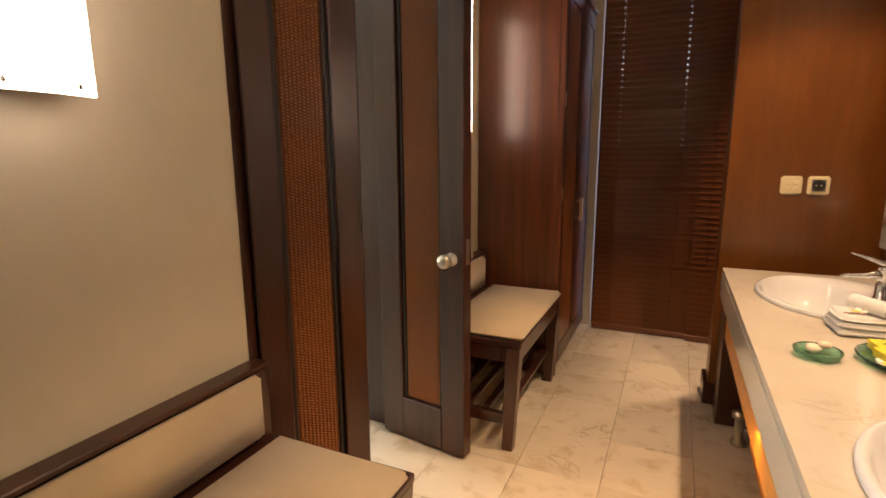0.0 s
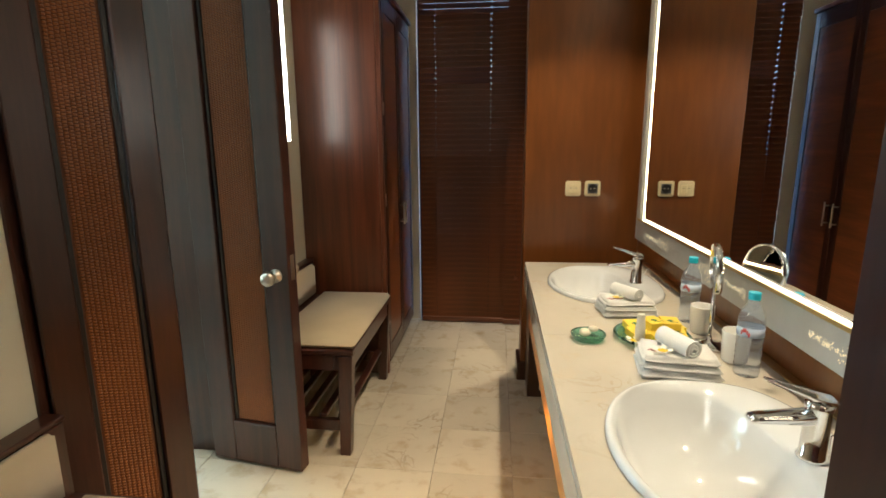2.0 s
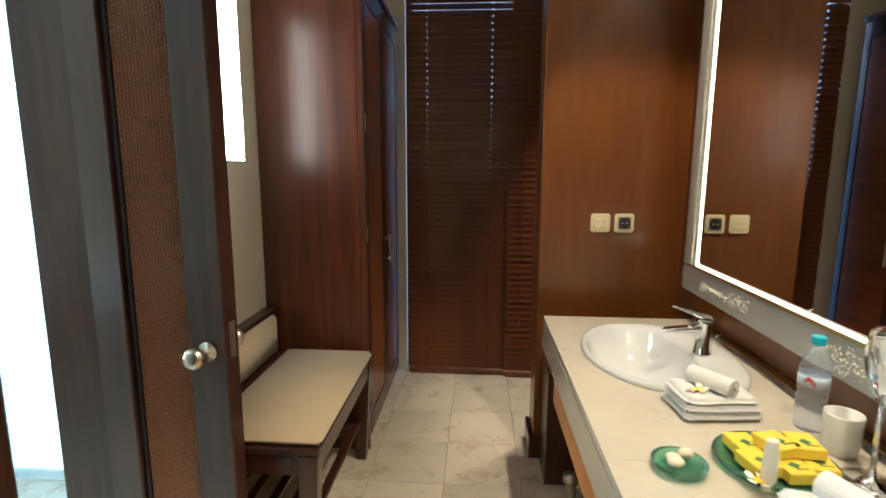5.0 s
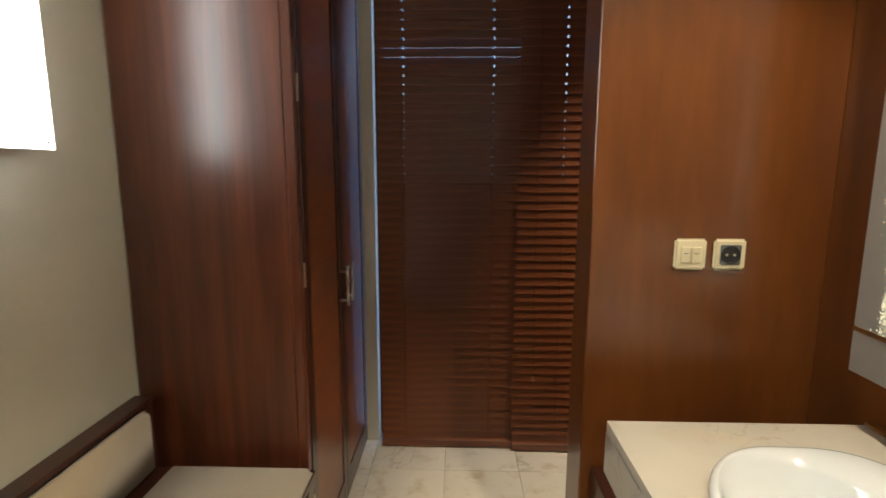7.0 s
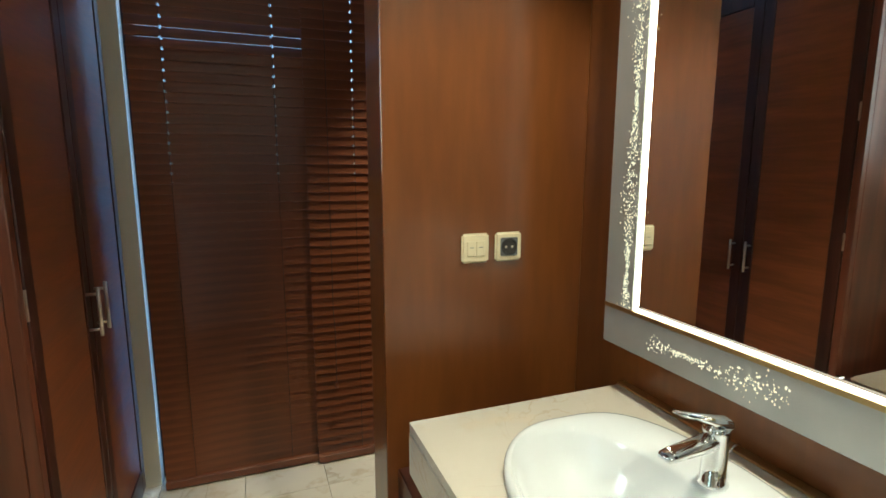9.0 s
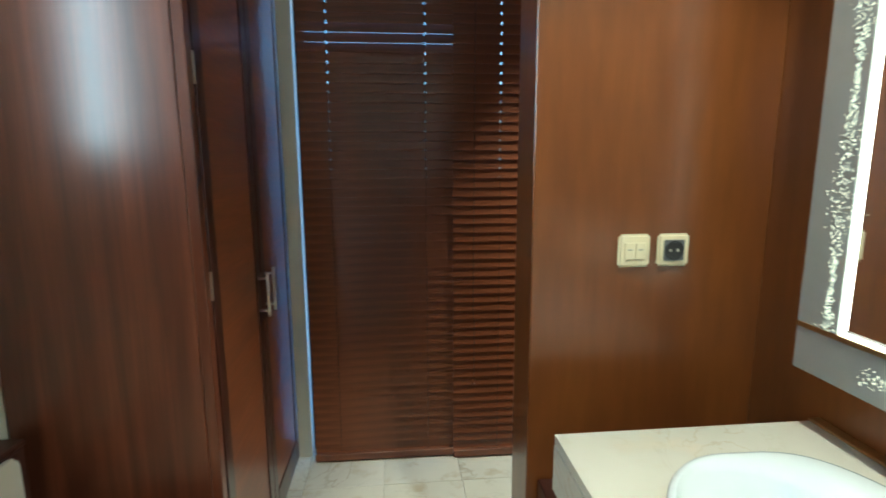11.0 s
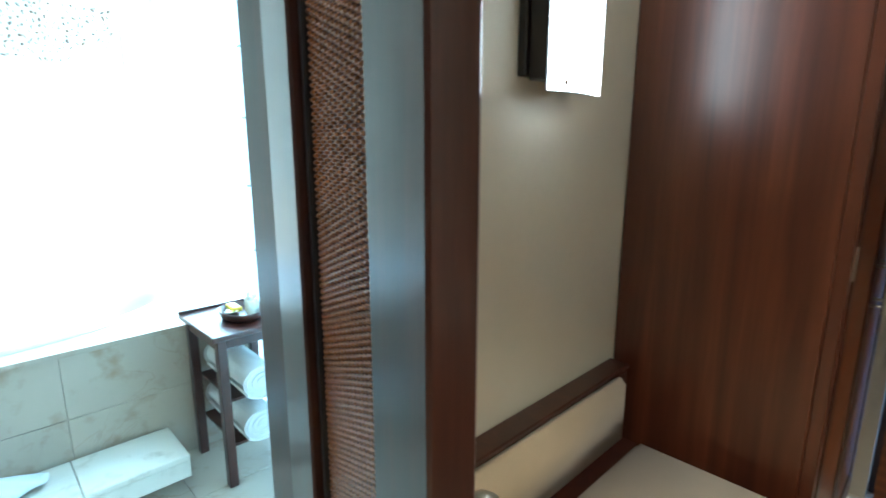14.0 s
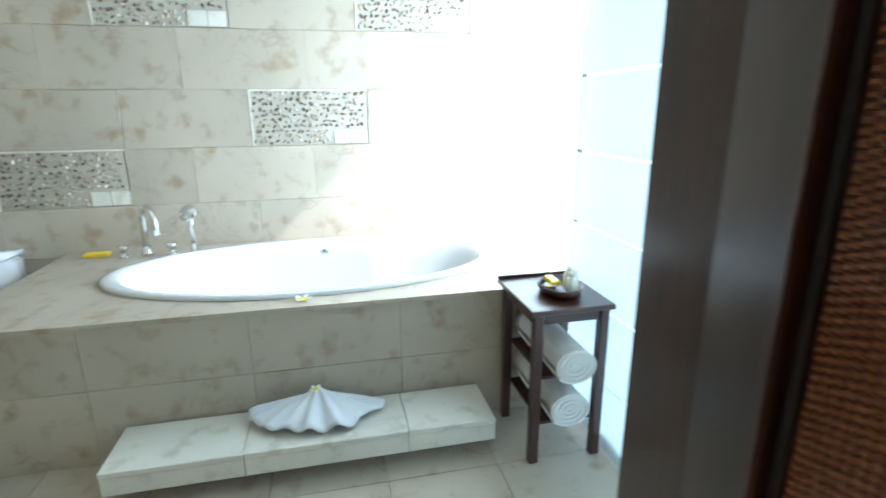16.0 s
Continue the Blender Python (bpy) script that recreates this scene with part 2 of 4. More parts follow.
def box(x0, x1, y0, y1, z0, z1, bevel=0.0, bm=None, segments=1):
    own = bmesh.new()
    bmesh.ops.create_cube(own, size=1.0)
    for v in own.verts:
        v.co = Vector((x0 + (v.co.x + 0.5) * (x1 - x0), y0 + (v.co.y + 0.5) * (y1 - y0), z0 + (v.co.z + 0.5) * (z1 - z0)))
    if bevel:
        bmesh.ops.bevel(own, geom=own.edges[:], offset=bevel, segments=segments, affect="EDGES")
    return joined(bm, own)


def joined(bm, own, m=None):
    if m is not None:
        bmesh.ops.transform(own, matrix=m, verts=own.verts)
    if bm is None:
        return own
    me = bpy.data.meshes.new("tmp")
    own.to_mesh(me)
    own.free()
    bm.from_mesh(me)
    bpy.data.meshes.remove(me)
    return bm


def lathe(profile, centre, steps=28, bm=None, scale=(1, 1), m=None):
    """Turns (radius, height) pairs round an upright axis."""
    own = bmesh.new()
    rings = []
    for r, z in profile:
        if r < 1e-6:
            rings.append([own.verts.new((0, 0, z))])
        else:
            rings.append([own.verts.new((r * scale[0] * math.cos(a), r * scale[1] * math.sin(a), z))
                          for a in (2 * math.pi * k / steps for k in range(steps))])
    for a, b in zip(rings, rings[1:]):
        for k in range(steps):
            quad = [a[k % len(a)], a[(k + 1) % len(a)], b[(k + 1) % len(b)], b[k % len(b)]]
            quad = list(dict.fromkeys(quad))
            if len(quad) > 2:
                own.faces.new(quad)
    if m is not None:
        bmesh.ops.transform(own, matrix=m, verts=own.verts)
    return joined(bm, own, Matrix.Translation(centre))


def tube(points, radius, sides=10, bm=None, taper=None):
    own = bmesh.new()
    pts = [Vector(p) for p in points]
    rings = []
    for i, p in enumerate(pts):
        d = (pts[min(i + 1, len(pts) - 1)] - pts[max(i - 1, 0)]).normalized()
        side = d.cross(Vector((0.31, 0.17, 0.93))).normalized()
        up = side.cross(d)
        r = radius * (taper[i] if taper else 1)
        rings.append([own.verts.new(p + r * (math.cos(a) * side + math.sin(a) * up)) for a in (2 * math.pi * k / sides for k in range(sides))])
    for a, b in zip(rings, rings[1:]):
        for k in range(sides):
            own.faces.new((a[k], a[(k + 1) % sides], b[(k + 1) % sides], b[k]))
    own.faces.new(rings[0][::-1])
    own.faces.new(rings[-1])
    return joined(bm, own)


def leg(bm, bottom, top, w0, w1):
    """A square leg tapering from w1 at the top to w0 at the foot."""
    own = bmesh.new()
    lo = [own.verts.new(Vector(bottom) + Vector((sx * w0 / 2, sy * w0 / 2, 0))) for sx, sy in ((-1, -1), (1, -1), (1, 1), (-1, 1))]
    hi = [own.verts.new(Vector(top) + Vector((sx * w1 / 2, sy * w1 / 2, 0))) for sx, sy in ((-1, -1), (1, -1), (1, 1), (-1, 1))]
    own.faces.new(lo[::-1])
    own.faces.new(hi)
    for k in range(4):
        own.faces.new((lo[k], lo[(k + 1) % 4], hi[(k + 1) % 4], hi[k]))
    bmesh.ops.bevel(own, geom=own.edges[:], offset=0.003, segments=1, affect="EDGES")
    return joined(bm, own)


def oval_slab(bm, x0, x1, y0, y1, z0, z1, cx, cy, a, b, n=48):
    """A slab with an oval hole, its four sides and the hole's rim closed."""
    angles = sorted([2 * math.pi * k / n for k in range(n)] + [math.atan2(py - cy, px - cx) % (2 * math.pi) for px in (x0, x1) for py in (y0, y1)])
    rings = []
    for z in (z1, z0):
        inner, outer = [], []
        for t in angles:
            c, s = math.cos(t), math.sin(t)
            r = min((x1 - cx) / c if c > 1e-9 else (x0 - cx) / c if c < -1e-9 else 9, (y1 - cy) / s if s > 1e-9 else (y0 - cy) / s if s < -1e-9 else 9)
            inner.append(bm.verts.new((cx + a * c, cy + b * s, z)))
            outer.append(bm.verts.new((cx + r * c, cy + r * s, z)))
        rings += [outer, inner]
    o1, i1, o0, i0 = rings
    m = len(angles)
    for k in range(m):
        q = (k + 1) % m
        bm.faces.new((o1[k], o1[q], i1[q], i1[k]))
        bm.faces.new((o0[q], o0[k], i0[k], i0[q]))
        bm.faces.new((o0[k], o0[q], o1[q], o1[k]))
        bm.faces.new((i1[k], i1[q], i0[q], i0[k]))
    return bm


def thicken(bm, depth):
    """Gives an open sheet a thickness, with closed edges."""
    bmesh.ops.recalc_face_normals(bm, faces=bm.faces)
    bm.normal_update()
    sheet, rim = bm.faces[:], [(e.verts[0], e.verts[1]) for e in bm.edges if e.is_boundary]
    under = {v: v.co - v.normal * depth for v in bm.verts}
    under = {v: bm.verts.new(p) for v, p in under.items()}
    for f in sheet:
        bm.faces.new([under[v] for v in reversed(f.verts[:])])
    for p, q in rim:
        bm.faces.new((p, q, under[q], under[p]))


def setting(name, bm, material, label, category, parent=None):
    ob = part(name, bm, material, parent, label)
    return tagged(ob, label, category, kind="structure")


def tiles(parent, name, u, v, w, flat, material, gap=0.002, thick=0.012, skip=()):
    """Tiles as objects of their own on shared meshes. u, v: break lines along two axes; flat: axis name; w: face height."""
    shared = {}
    axes = {"z": (0, 1, 2), "x": (1, 2, 0), "y": (0, 2, 1)}[flat]
    side = -1 if thick < 0 else 1
    for i, (u0, u1) in enumerate(zip(u, u[1:])):
        for j, (v0, v1) in enumerate(zip(v, v[1:])):
            if (i, j) in skip:
                continue
            key = (round(u1 - u0, 4), round(v1 - v0, 4))
            if key not in shared:
                lo, hi = [0, 0, 0], [0, 0, 0]
                lo[axes[0]], hi[axes[0]] = -key[0] / 2 + gap / 2, key[0] / 2 - gap / 2
                lo[axes[1]], hi[axes[1]] = -key[1] / 2 + gap / 2, key[1] / 2 - gap / 2
                lo[axes[2]], hi[axes[2]] = (-thick, 0) if side > 0 else (0, -thick)
                bm = box(lo[0], hi[0], lo[1], hi[1], lo[2], hi[2], 0.0012)
                me = bpy.data.meshes.new(name)
                bm.to_mesh(me)
                bm.free()
                me.materials.append(material)
                shared[key] = me
            ob = new(name, shared[key])
            place = [0, 0, 0]
            place[axes[0]], place[axes[1]], place[axes[2]] = (u0 + u1) / 2, (v0 + v1) / 2, w + side * random.uniform(-0.0004, 0.0004)
            ob.parent = parent
            ob.location = Vector(place) - ORIGIN[parent.name]


def span(a, b, step, start):
    """Break lines from a to b on a grid of that step through start."""
    k = math.ceil((a - start) / step + 1e-6)
    out = [a]
    while start + k * step < b - 0.01:
        if start + k * step > a + 0.01:
            out.append(start + k * step)
        k += 1
    return out + [b]


def text(parent, words, size, m, material, name="lettering"):
    cu = bpy.data.curves.new(name, "FONT")
    cu.body, cu.size, cu.extrude, cu.align_x = words, size, 0.0004, "CENTER"
    ob = new(name, cu)
    dg = bpy.context.evaluated_depsgraph_get()
    me = bpy.data.meshes.new_from_object(ob.evaluated_get(dg))
    bpy.data.objects.remove(ob)
    bm = bmesh.new()
    bm.from_mesh(me)
    bmesh.ops.transform(bm, matrix=m, verts=bm.verts)
    return part(name, bm, material, parent)


# ---------------------------------------------------------------- the shell
LX, RX, FY, BY, TOP = -0.458, 1.40, 4.12, -1.3, 2.72    # hall: left, right, far, near walls and ceiling
WX = -0.758                                              # bath side of the left wall
BX, GY = -2.92, 2.71                                     # bath: back wall, glass wall
SY, WB = -0.6, WX + 0.088                                                # bath: near wall
D0, D1, DH = 1.405, 2.284, 2.25                          # doorway

wl = box(WX, LX, BY, D0 - 0.03, 0, TOP)
box(WX, LX, D1 + 0.03, FY, 0, TOP, bm=wl)
box(WX, LX, D0 - 0.03, D1 + 0.03, DH + 0.03, TOP, bm=wl)
setting("wall_west", wl, WALL, "cream painted plaster wall with a doorway", "wall")
setting("wall_east", box(RX, RX + 0.12, BY, FY, 0, TOP), PANEL_WOOD, "dark amber wood panelled wall behind the vanity", "wall")
setting("wall_south", box(WX, RX + 0.12, BY - 0.12, BY, 0, TOP), WALL, "cream painted plaster end wall", "wall")
wf = box(WX, 0.062, FY, FY + 0.15, 0, TOP)
box(1.36, RX + 0.12, FY, FY + 0.15, 0, TOP, bm=wf)
box(0.062, 1.36, FY, FY + 0.15, 2.6, TOP, bm=wf)
setting("wall_north", wf, WALL, "cream wall round a tall window", "wall")
setting("ceiling", box(WX, RX + 0.12, BY - 0.12, FY + 0.15, TOP, TOP + 0.1), CEILING, "plain white painted ceiling", "ceiling")
floor = setting("floor", box(WX, RX, BY, FY + 0.15, -0.1, -0.012), GROUT, "polished cream marble tile floor with brown veins", "floor")

# bath room
setting("wall_bath_back", box(BX - 0.15, BX - 0.012, SY, GY + 0.1, 0, 2.9), GROUT, "honed limestone tiled bathroom wall with pebble insets", "wall")
setting("wall_bath_south", box(BX, WB, SY - 0.12, SY, 0, 2.9), BATH_STONE, "plain limestone bathroom end wall", "wall")
setting("ceiling_bath", box(BX - 0.15, WB, SY - 0.12, GY + 0.05, 2.78, 2.9), CEILING, "white bathroom ceiling", "ceiling")
setting("floor_bath", box(BX, WB, SY, GY + 0.06, -0.1, -0.012), GROUT, "stained limestone tile bathroom floor", "floor")
lintel = box(BX, WB, GY, GY + 0.08, 2.12, 2.78)
setting("lintel", lintel, WALL, "painted lintel above the glass wall", "wall")
setting("ground", box(-40, 40, -40, 40, -0.35, -0.12), plain("garden gravel", (0.4, 0.38, 0.33), 0.9, vary=0.2, scale=8), "pale gravel garden ground outside", "ground")
setting("garden_wall", box(-6, 4, 7.0, 7.2, -0.12, 2.0), WALL, "pale rendered garden wall outside", "wall")

# unseen eave added to set the sun's slanting edge on the back wall
setting("sun_cut_eave", box(BX - 0.3, WB + 0.3, GY + 0.082, GY + 0.55, 2.32, 2.42), WALL, "plain painted eave, unseen, added to cut the sun above the glass wall", "eave")

# door lining
lining = box(WX - 0.012, LX + 0.012, D1, D1 + 0.04, 0, DH, 0.003)
box(WX - 0.012, LX + 0.012, D0 - 0.04, D0, 0, DH, 0.003, bm=lining)
box(WX - 0.012, LX + 0.012, D0 - 0.04, D1 + 0.04, DH + 0.002, DH + 0.04, 0.003, bm=lining)
setting("door_frame", lining, DARK_WOOD, "dark stained wooden door lining with a rebate", "door frame")


# ---------------------------------------------------------------- doors
def weave(width, height, y, out, pitch=0.0115, rise=0.0086):
    """Basket weave of small raised strands on a plane y = const, raised towards out."""
    nu, nv = int(width / pitch), int(height / rise) - 1
    u = (np.arange(nu) + 0.5) * pitch + (width - nu * pitch) / 2
    v = (np.arange(nv) + 0.5) * rise
    U, V = np.meshgrid(u, v, indexing="ij")
    I = np.meshgrid(np.arange(nu), np.arange(nv), indexing="ij")[0].ravel()
    U, V = U.ravel(), V.ravel() + np.where(I % 2 == 0, 0.0, 0.5 * rise)
    a = 0.42 * pitch * np.random.uniform(0.92, 1.06, U.size)
    b = 0.36 * rise * np.random.uniform(0.92, 1.06, U.size)
    h = 0.0034 * np.random.uniform(0.85, 1.1, U.size)
    corner = [(-1, -1, 0), (1, -1, 0), (1, 1, 0), (-1, 1, 0), (-0.5, -0.45, 1), (0.5, -0.45, 1), (0.5, 0.45, 1), (-0.5, 0.45, 1)]
    verts = np.empty((U.size, 8, 3))
    for k, (cu, cv, ch) in enumerate(corner):
        verts[:, k, 0] = U + cu * a
        verts[:, k, 1] = y + out * h * ch
        verts[:, k, 2] = V + cv * b
    quads = np.array([(4, 5, 6, 7), (0, 1, 5, 4), (1, 2, 6, 5), (2, 3, 7, 6), (3, 0, 4, 7)])
    faces = (quads[None] + 8 * np.arange(U.size)[:, None, None]).reshape(-1, 4)
    me = bpy.data.meshes.new("rattan_weave")
    me.from_pydata(verts.reshape(-1, 3).tolist(), [], faces.tolist())
    me.materials.append(RATTAN)
    return me


def knob(parent, x, out, z):
    turn = pose(0, 0, 0, -90 * out, 0, 0)
    bm = lathe([(0.0, 0.0), (0.026, 0.0), (0.027, 0.006), (0.012, 0.01), (0.011, 0.03), (0.02, 0.036), (0.028, 0.05), (0.028, 0.062), (0.02, 0.074), (0, 0.078)], (x, out * 0.028, z), 20, m=turn)
    return part("door_knob", bm, STEEL, parent, "round satin steel knob", smooth=True)


def door_leaf(width, label, knobs):
    """A leaf along +x from its hinge at the origin, 44 mm thick."""
    root = thing("door_leaf", (0, 0, 0), label, "door", kind="structure")
    t, s = 0.028, 0.112 if knobs else 0.08
    part("stile", box(0, s, -t, t, 0.012, DH - 0.004, 0.004), DARK_WOOD, root)
    part("stile", box(width - s, width, -t, t, 0.012, DH - 0.004, 0.004), DARK_WOOD, root)
    part("rail", box(s + 0.001, width - s - 0.001, -t, t, 0.012, 0.2, 0.003), DARK_WOOD, root)
    part("rail", box(s + 0.001, width - s - 0.001, -t, t, DH - 0.13, DH - 0.004, 0.003), DARK_WOOD, root)
    part("backing", box(s + 0.001, width - s - 0.001, -0.006, 0.006, 0.2, DH - 0.13), RATTAN_BACK, root)
    bead = box(s + 0.001, s + 0.014, -0.014, 0.014, 0.2, DH - 0.13, 0.002)
    box(width - s - 0.014, width - s - 0.001, -0.014, 0.014, 0.2, DH - 0.13, 0.002, bm=bead)
    part("bead", bead, BLACK, root, "blackened inner bead")
    for out in (-1, 1):
        ob = new("rattan_weave", weave(width - 2 * s - 0.03, DH - 0.335, 0.0065 * out, out))
        ob.parent, ob.location = root, (s + 0.015, 0, 0.202)
        tagged(ob, "brown woven rattan infill", kind="stuff")
    for z in (0.22, 1.08, 1.9):
        part("hinge", tube([(-0.004, t + 0.004, z), (-0.004, t + 0.004, z + 0.1)], 0.007, 8), BRASS, root)
    if knobs:
        for out in (-1, 1):
            knob(root, width - 0.055, out, 0.85)
        part("latch_plate", box(width, width + 0.002, -0.012, 0.012, 0.83, 0.93, 0.0008), STEEL, root)
    return root


east_leaf = door_leaf(0.429, "dark wooden door leaf with woven rattan, standing open", True)
east_leaf.matrix_world = pose(-0.562, 2.256, 0, 0, 0, -9.9)
west_leaf = door_leaf(0.315, "dark wooden door leaf with woven rattan beside bench", False)
west_leaf.matrix_world = pose(-0.451, 1.395, 0, 0, 0, 57.5)


# ---------------------------------------------------------------- benches
def bench(y0, y1):
    x0, x1, zs = LX + 0.012, 0.05, 0.5
    root = thing("bench", ((x0 + x1) / 2, (y0 + y1) / 2, 0), "dark wooden bench with cream padded seat and low back", "bench", "benches along the wall")
    w = 0.062
    for y, s in ((y0 + w / 2, 1), (y1 - w / 2, -1)):
        part("leg", leg(None, (x1 - 0.055, y + s * 0.0, 0), (x1 - w / 2 - 0.004, y, zs - 0.03), 0.046, w), DARK_WOOD, root)
        part("leg", leg(None, (x0 + 0.035, y, 0), (x0 + w / 2, y, zs - 0.03), 0.05, w), DARK_WOOD, root)
        part("back_post", box(x0, x0 + 0.05, y - w / 2, y + w / 2, zs - 0.028, 0.69, 0.004), DARK_WOOD, root)
        part("end_apron", box(x0 + w, x1 - w, y - 0.02, y + 0.02, zs - 0.1, zs - 0.028, 0.003), DARK_WOOD, root)
        part("low_rail", box(x0 + w - 0.006, x1 - 0.075, y - 0.015, y + 0.015, 0.115, 0.165, 0.003), DARK_WOOD, root)
    part("seat_frame", box(x0, x1, y0, y1, zs - 0.028, zs - 0.004, 0.004), DARK_WOOD, root)
    part("front_apron", box(x1 - 0.045, x1 - 0.012, y0 + w + 0.001, y1 - w - 0.001, zs - 0.1, zs - 0.03, 0.003), DARK_WOOD, root)
    part("back_rail", box(x0, x0 + 0.034, y0 + w + 0.001, y1 - w - 0.001, zs + 0.002, 0.69, 0.003), DARK_WOOD, root)
    part("top_rail", box(x0 - 0.004, x0 + 0.052, y0 - 0.004, y1 + 0.004, 0.691, 0.705, 0.003), DARK_WOOD, root)
    pad = box(x0 + 0.108, x1 + 0.004, y0 + 0.012, y1 - 0.034, zs - 0.003, zs + 0.026, 0.011, segments=3)
    part("seat_cushion", pad, CREAM_CLOTH, root, "worn cream upholstered seat", smooth=True)
    part("back_cushion", box(x0 + 0.036, x0 + 0.072, y0 + 0.055, y1 - 0.04, zs + 0.012, 0.686, 0.011, segments=3), CREAM_CLOTH, root, "cream upholstered back pad", smooth=True)
    for k in range(5):
        x = x0 + 0.075 + k * 0.083
        part("slat", box(x, x + 0.034, y0 + 0.035, y1 - 0.035, 0.166, 0.184, 0.003), DARK_WOOD, root)
    return root


bench(2.292, 3.095)
bench(0.52, 1.37)


# ---------------------------------------------------------------- wall lamps
def wall_lamp(y0, y1, z0, z1, group):
    root = thing("wall_lamp", (LX, (y0 + y1) / 2, z0), "lit wall lamp, alabaster glass on a black metal box", "wall lamp", group)
    part("back_plate", box(LX, LX + 0.02, y0 + 0.012, y1 - 0.03, z0 + 0.03, z1 - 0.03, 0.003), BLACK, root)
    part("housing", box(LX + 0.02, LX + 0.072, y0 + 0.02, y1 - 0.05, z0 + 0.022, z1 - 0.022, 0.003), BLACK, root)
    # black sheet added behind the glass to keep its glow off the wall
    part("glow_blocker", box(LX + 0.0722, LX + 0.0745, y0 + 0.001, y1 - 0.001, z0 + 0.001, z1 - 0.001), BLACK, root)
    own = bmesh.new()
    n = 8
    for zz in (z0, z1):
        for k in range(n + 1):
            f = k / n
            own.verts.new((LX + 0.083 + 0.014 * math.sin(math.pi * f), y0 + f * (y1 - y0), zz))
    own.verts.ensure_lookup_table()
    for k in range(n):
        own.faces.new((own.verts[k], own.verts[k + 1], own.verts[n + 2 + k], own.verts[n + 1 + k]))
    thicken(own, 0.006)
    part("glass_shade", own, LAMP_GLASS, root, "glowing white marbled glass")
    for z in (z0 + 0.014, z1 - 0.014, (z0 + z1) / 2):
        for y in (y0 + 0.03, y1 - 0.03):
            part("screw", lathe([(0, 0), (0.005, 0), (0.005, 0.003), (0, 0.004)], (LX + 0.0935, y, z), 10, m=pose(0, 0, 0, 0, 90, 0)), STEEL, root)
    return root


wall_lamp(2.655, 2.825, 1.362, 2.02, "wall lamps")
wall_lamp(0.815, 0.985, 1.355, 2.01, "wall lamps")

# ---------------------------------------------------------------- wardrobe
WY0, WY1, WF, WH = 3.13, 4.03, 0.022, 2.14
wardrobe = thing("wardrobe", (-0.2, 3.6, 0), "tall red-brown veneered wardrobe with closed framed doors", "wardrobe")
part("side_panel", box(LX + 0.003, WF - 0.03, WY0, WY0 + 0.022, 0.0, WH, 0.002), WARDROBE_WOOD, wardrobe)
part("side_panel", box(LX + 0.003, WF - 0.03, WY1 - 0.022, WY1, 0.0, WH, 0.002), WARDROBE_WOOD, wardrobe)
part("carcass", box(LX + 0.003, WF - 0.04, WY0 + 0.023, WY1 - 0.023, 0.06, WH - 0.002), DARK_WOOD, wardrobe)
part("plinth", box(LX + 0.02, WF - 0.035, WY0 + 0.024, WY1 - 0.024, 0, 0.058, 0.002), DARK_WOOD, wardrobe)
part("cornice", box(LX + 0.003, WF + 0.016, WY0 - 0.008, WY1 + 0.004, WH + 0.001, WH + 0.026, 0.003), WARDROBE_WOOD, wardrobe)
part("corner_post", box(WF - 0.029, WF - 0.003, WY0, WY0 + 0.03, 0.0, WH, 0.002), WARDROBE_WOOD, wardrobe)
mid = (WY0 + 0.03 + WY1) / 2
for a, b, hy in ((WY0 + 0.033, mid - 0.002, mid - 0.04), (mid + 0.002, WY1, mid + 0.04)):
    d = part("door", box(WF - 0.028, WF - 0.008, a, b, 0.062, WH - 0.004, 0.002), DARK_WOOD, wardrobe)
    part("stile", box(WF - 0.008, WF, a, a + 0.05, 0.062, WH - 0.004, 0.002), DARK_WOOD, d)
    part("stile", box(WF - 0.008, WF, b - 0.05, b, 0.062, WH - 0.004, 0.002), DARK_WOOD, d)
    part("rail", box(WF - 0.008, WF, a + 0.051, b - 0.051, WH - 0.1, WH - 0.004, 0.002), DARK_WOOD, d)
    part("rail", box(WF - 0.008, WF, a + 0.051, b - 0.051, 0.062, 0.16, 0.002), DARK_WOOD, d)
    part("inlay", box(WF - 0.0078, WF - 0.004, a + 0.0515, b - 0.0515, 0.161, WH - 0.101), INLAY_WOOD, d, "cross-grained reddish inlay panel")
    bar = tube([(WF + 0.03, hy, 0.84), (WF + 0.03, hy, 0.985)], 0.0055, 10)
    for z in (0.86, 0.965):
        tube([(WF, hy, z), (WF + 0.03, hy, z)], 0.0045, 8, bm=bar)
    part("handle", bar, STEEL, d, "brushed steel bar handle", smooth=True)
for z in (0.3, 1.0, 1.5):
    part("hinge", box(WF - 0.004, WF + 0.0015, WY0 + 0.028, WY0 + 0.034, z, z + 0.07, 0.0008), STEEL, wardrobe)

# ---------------------------------------------------------------- window and blinds
window = thing("window_1", (0.7, FY + 0.1, 0), "tall window covered by closed wooden blinds", "window", kind="structure")
fr = box(0.062, 0.10, FY + 0.06, FY + 0.11, 0, 2.6, 0.003)
box(1.32, 1.36, FY + 0.06, FY + 0.11, 0, 2.6, 0.003, bm=fr)
box(0.101, 1.319, FY + 0.06, FY + 0.11, 2.55, 2.6, 0.003, bm=fr)
box(0.101, 1.319, FY + 0.06, FY + 0.11, 0, 0.05, 0.003, bm=fr)
part("window_frame", fr, DARK_WOOD, window)
pane = part("pane", box(0.1, 1.32, FY + 0.08, FY + 0.086, 0.05, 2.55), PANE, window)


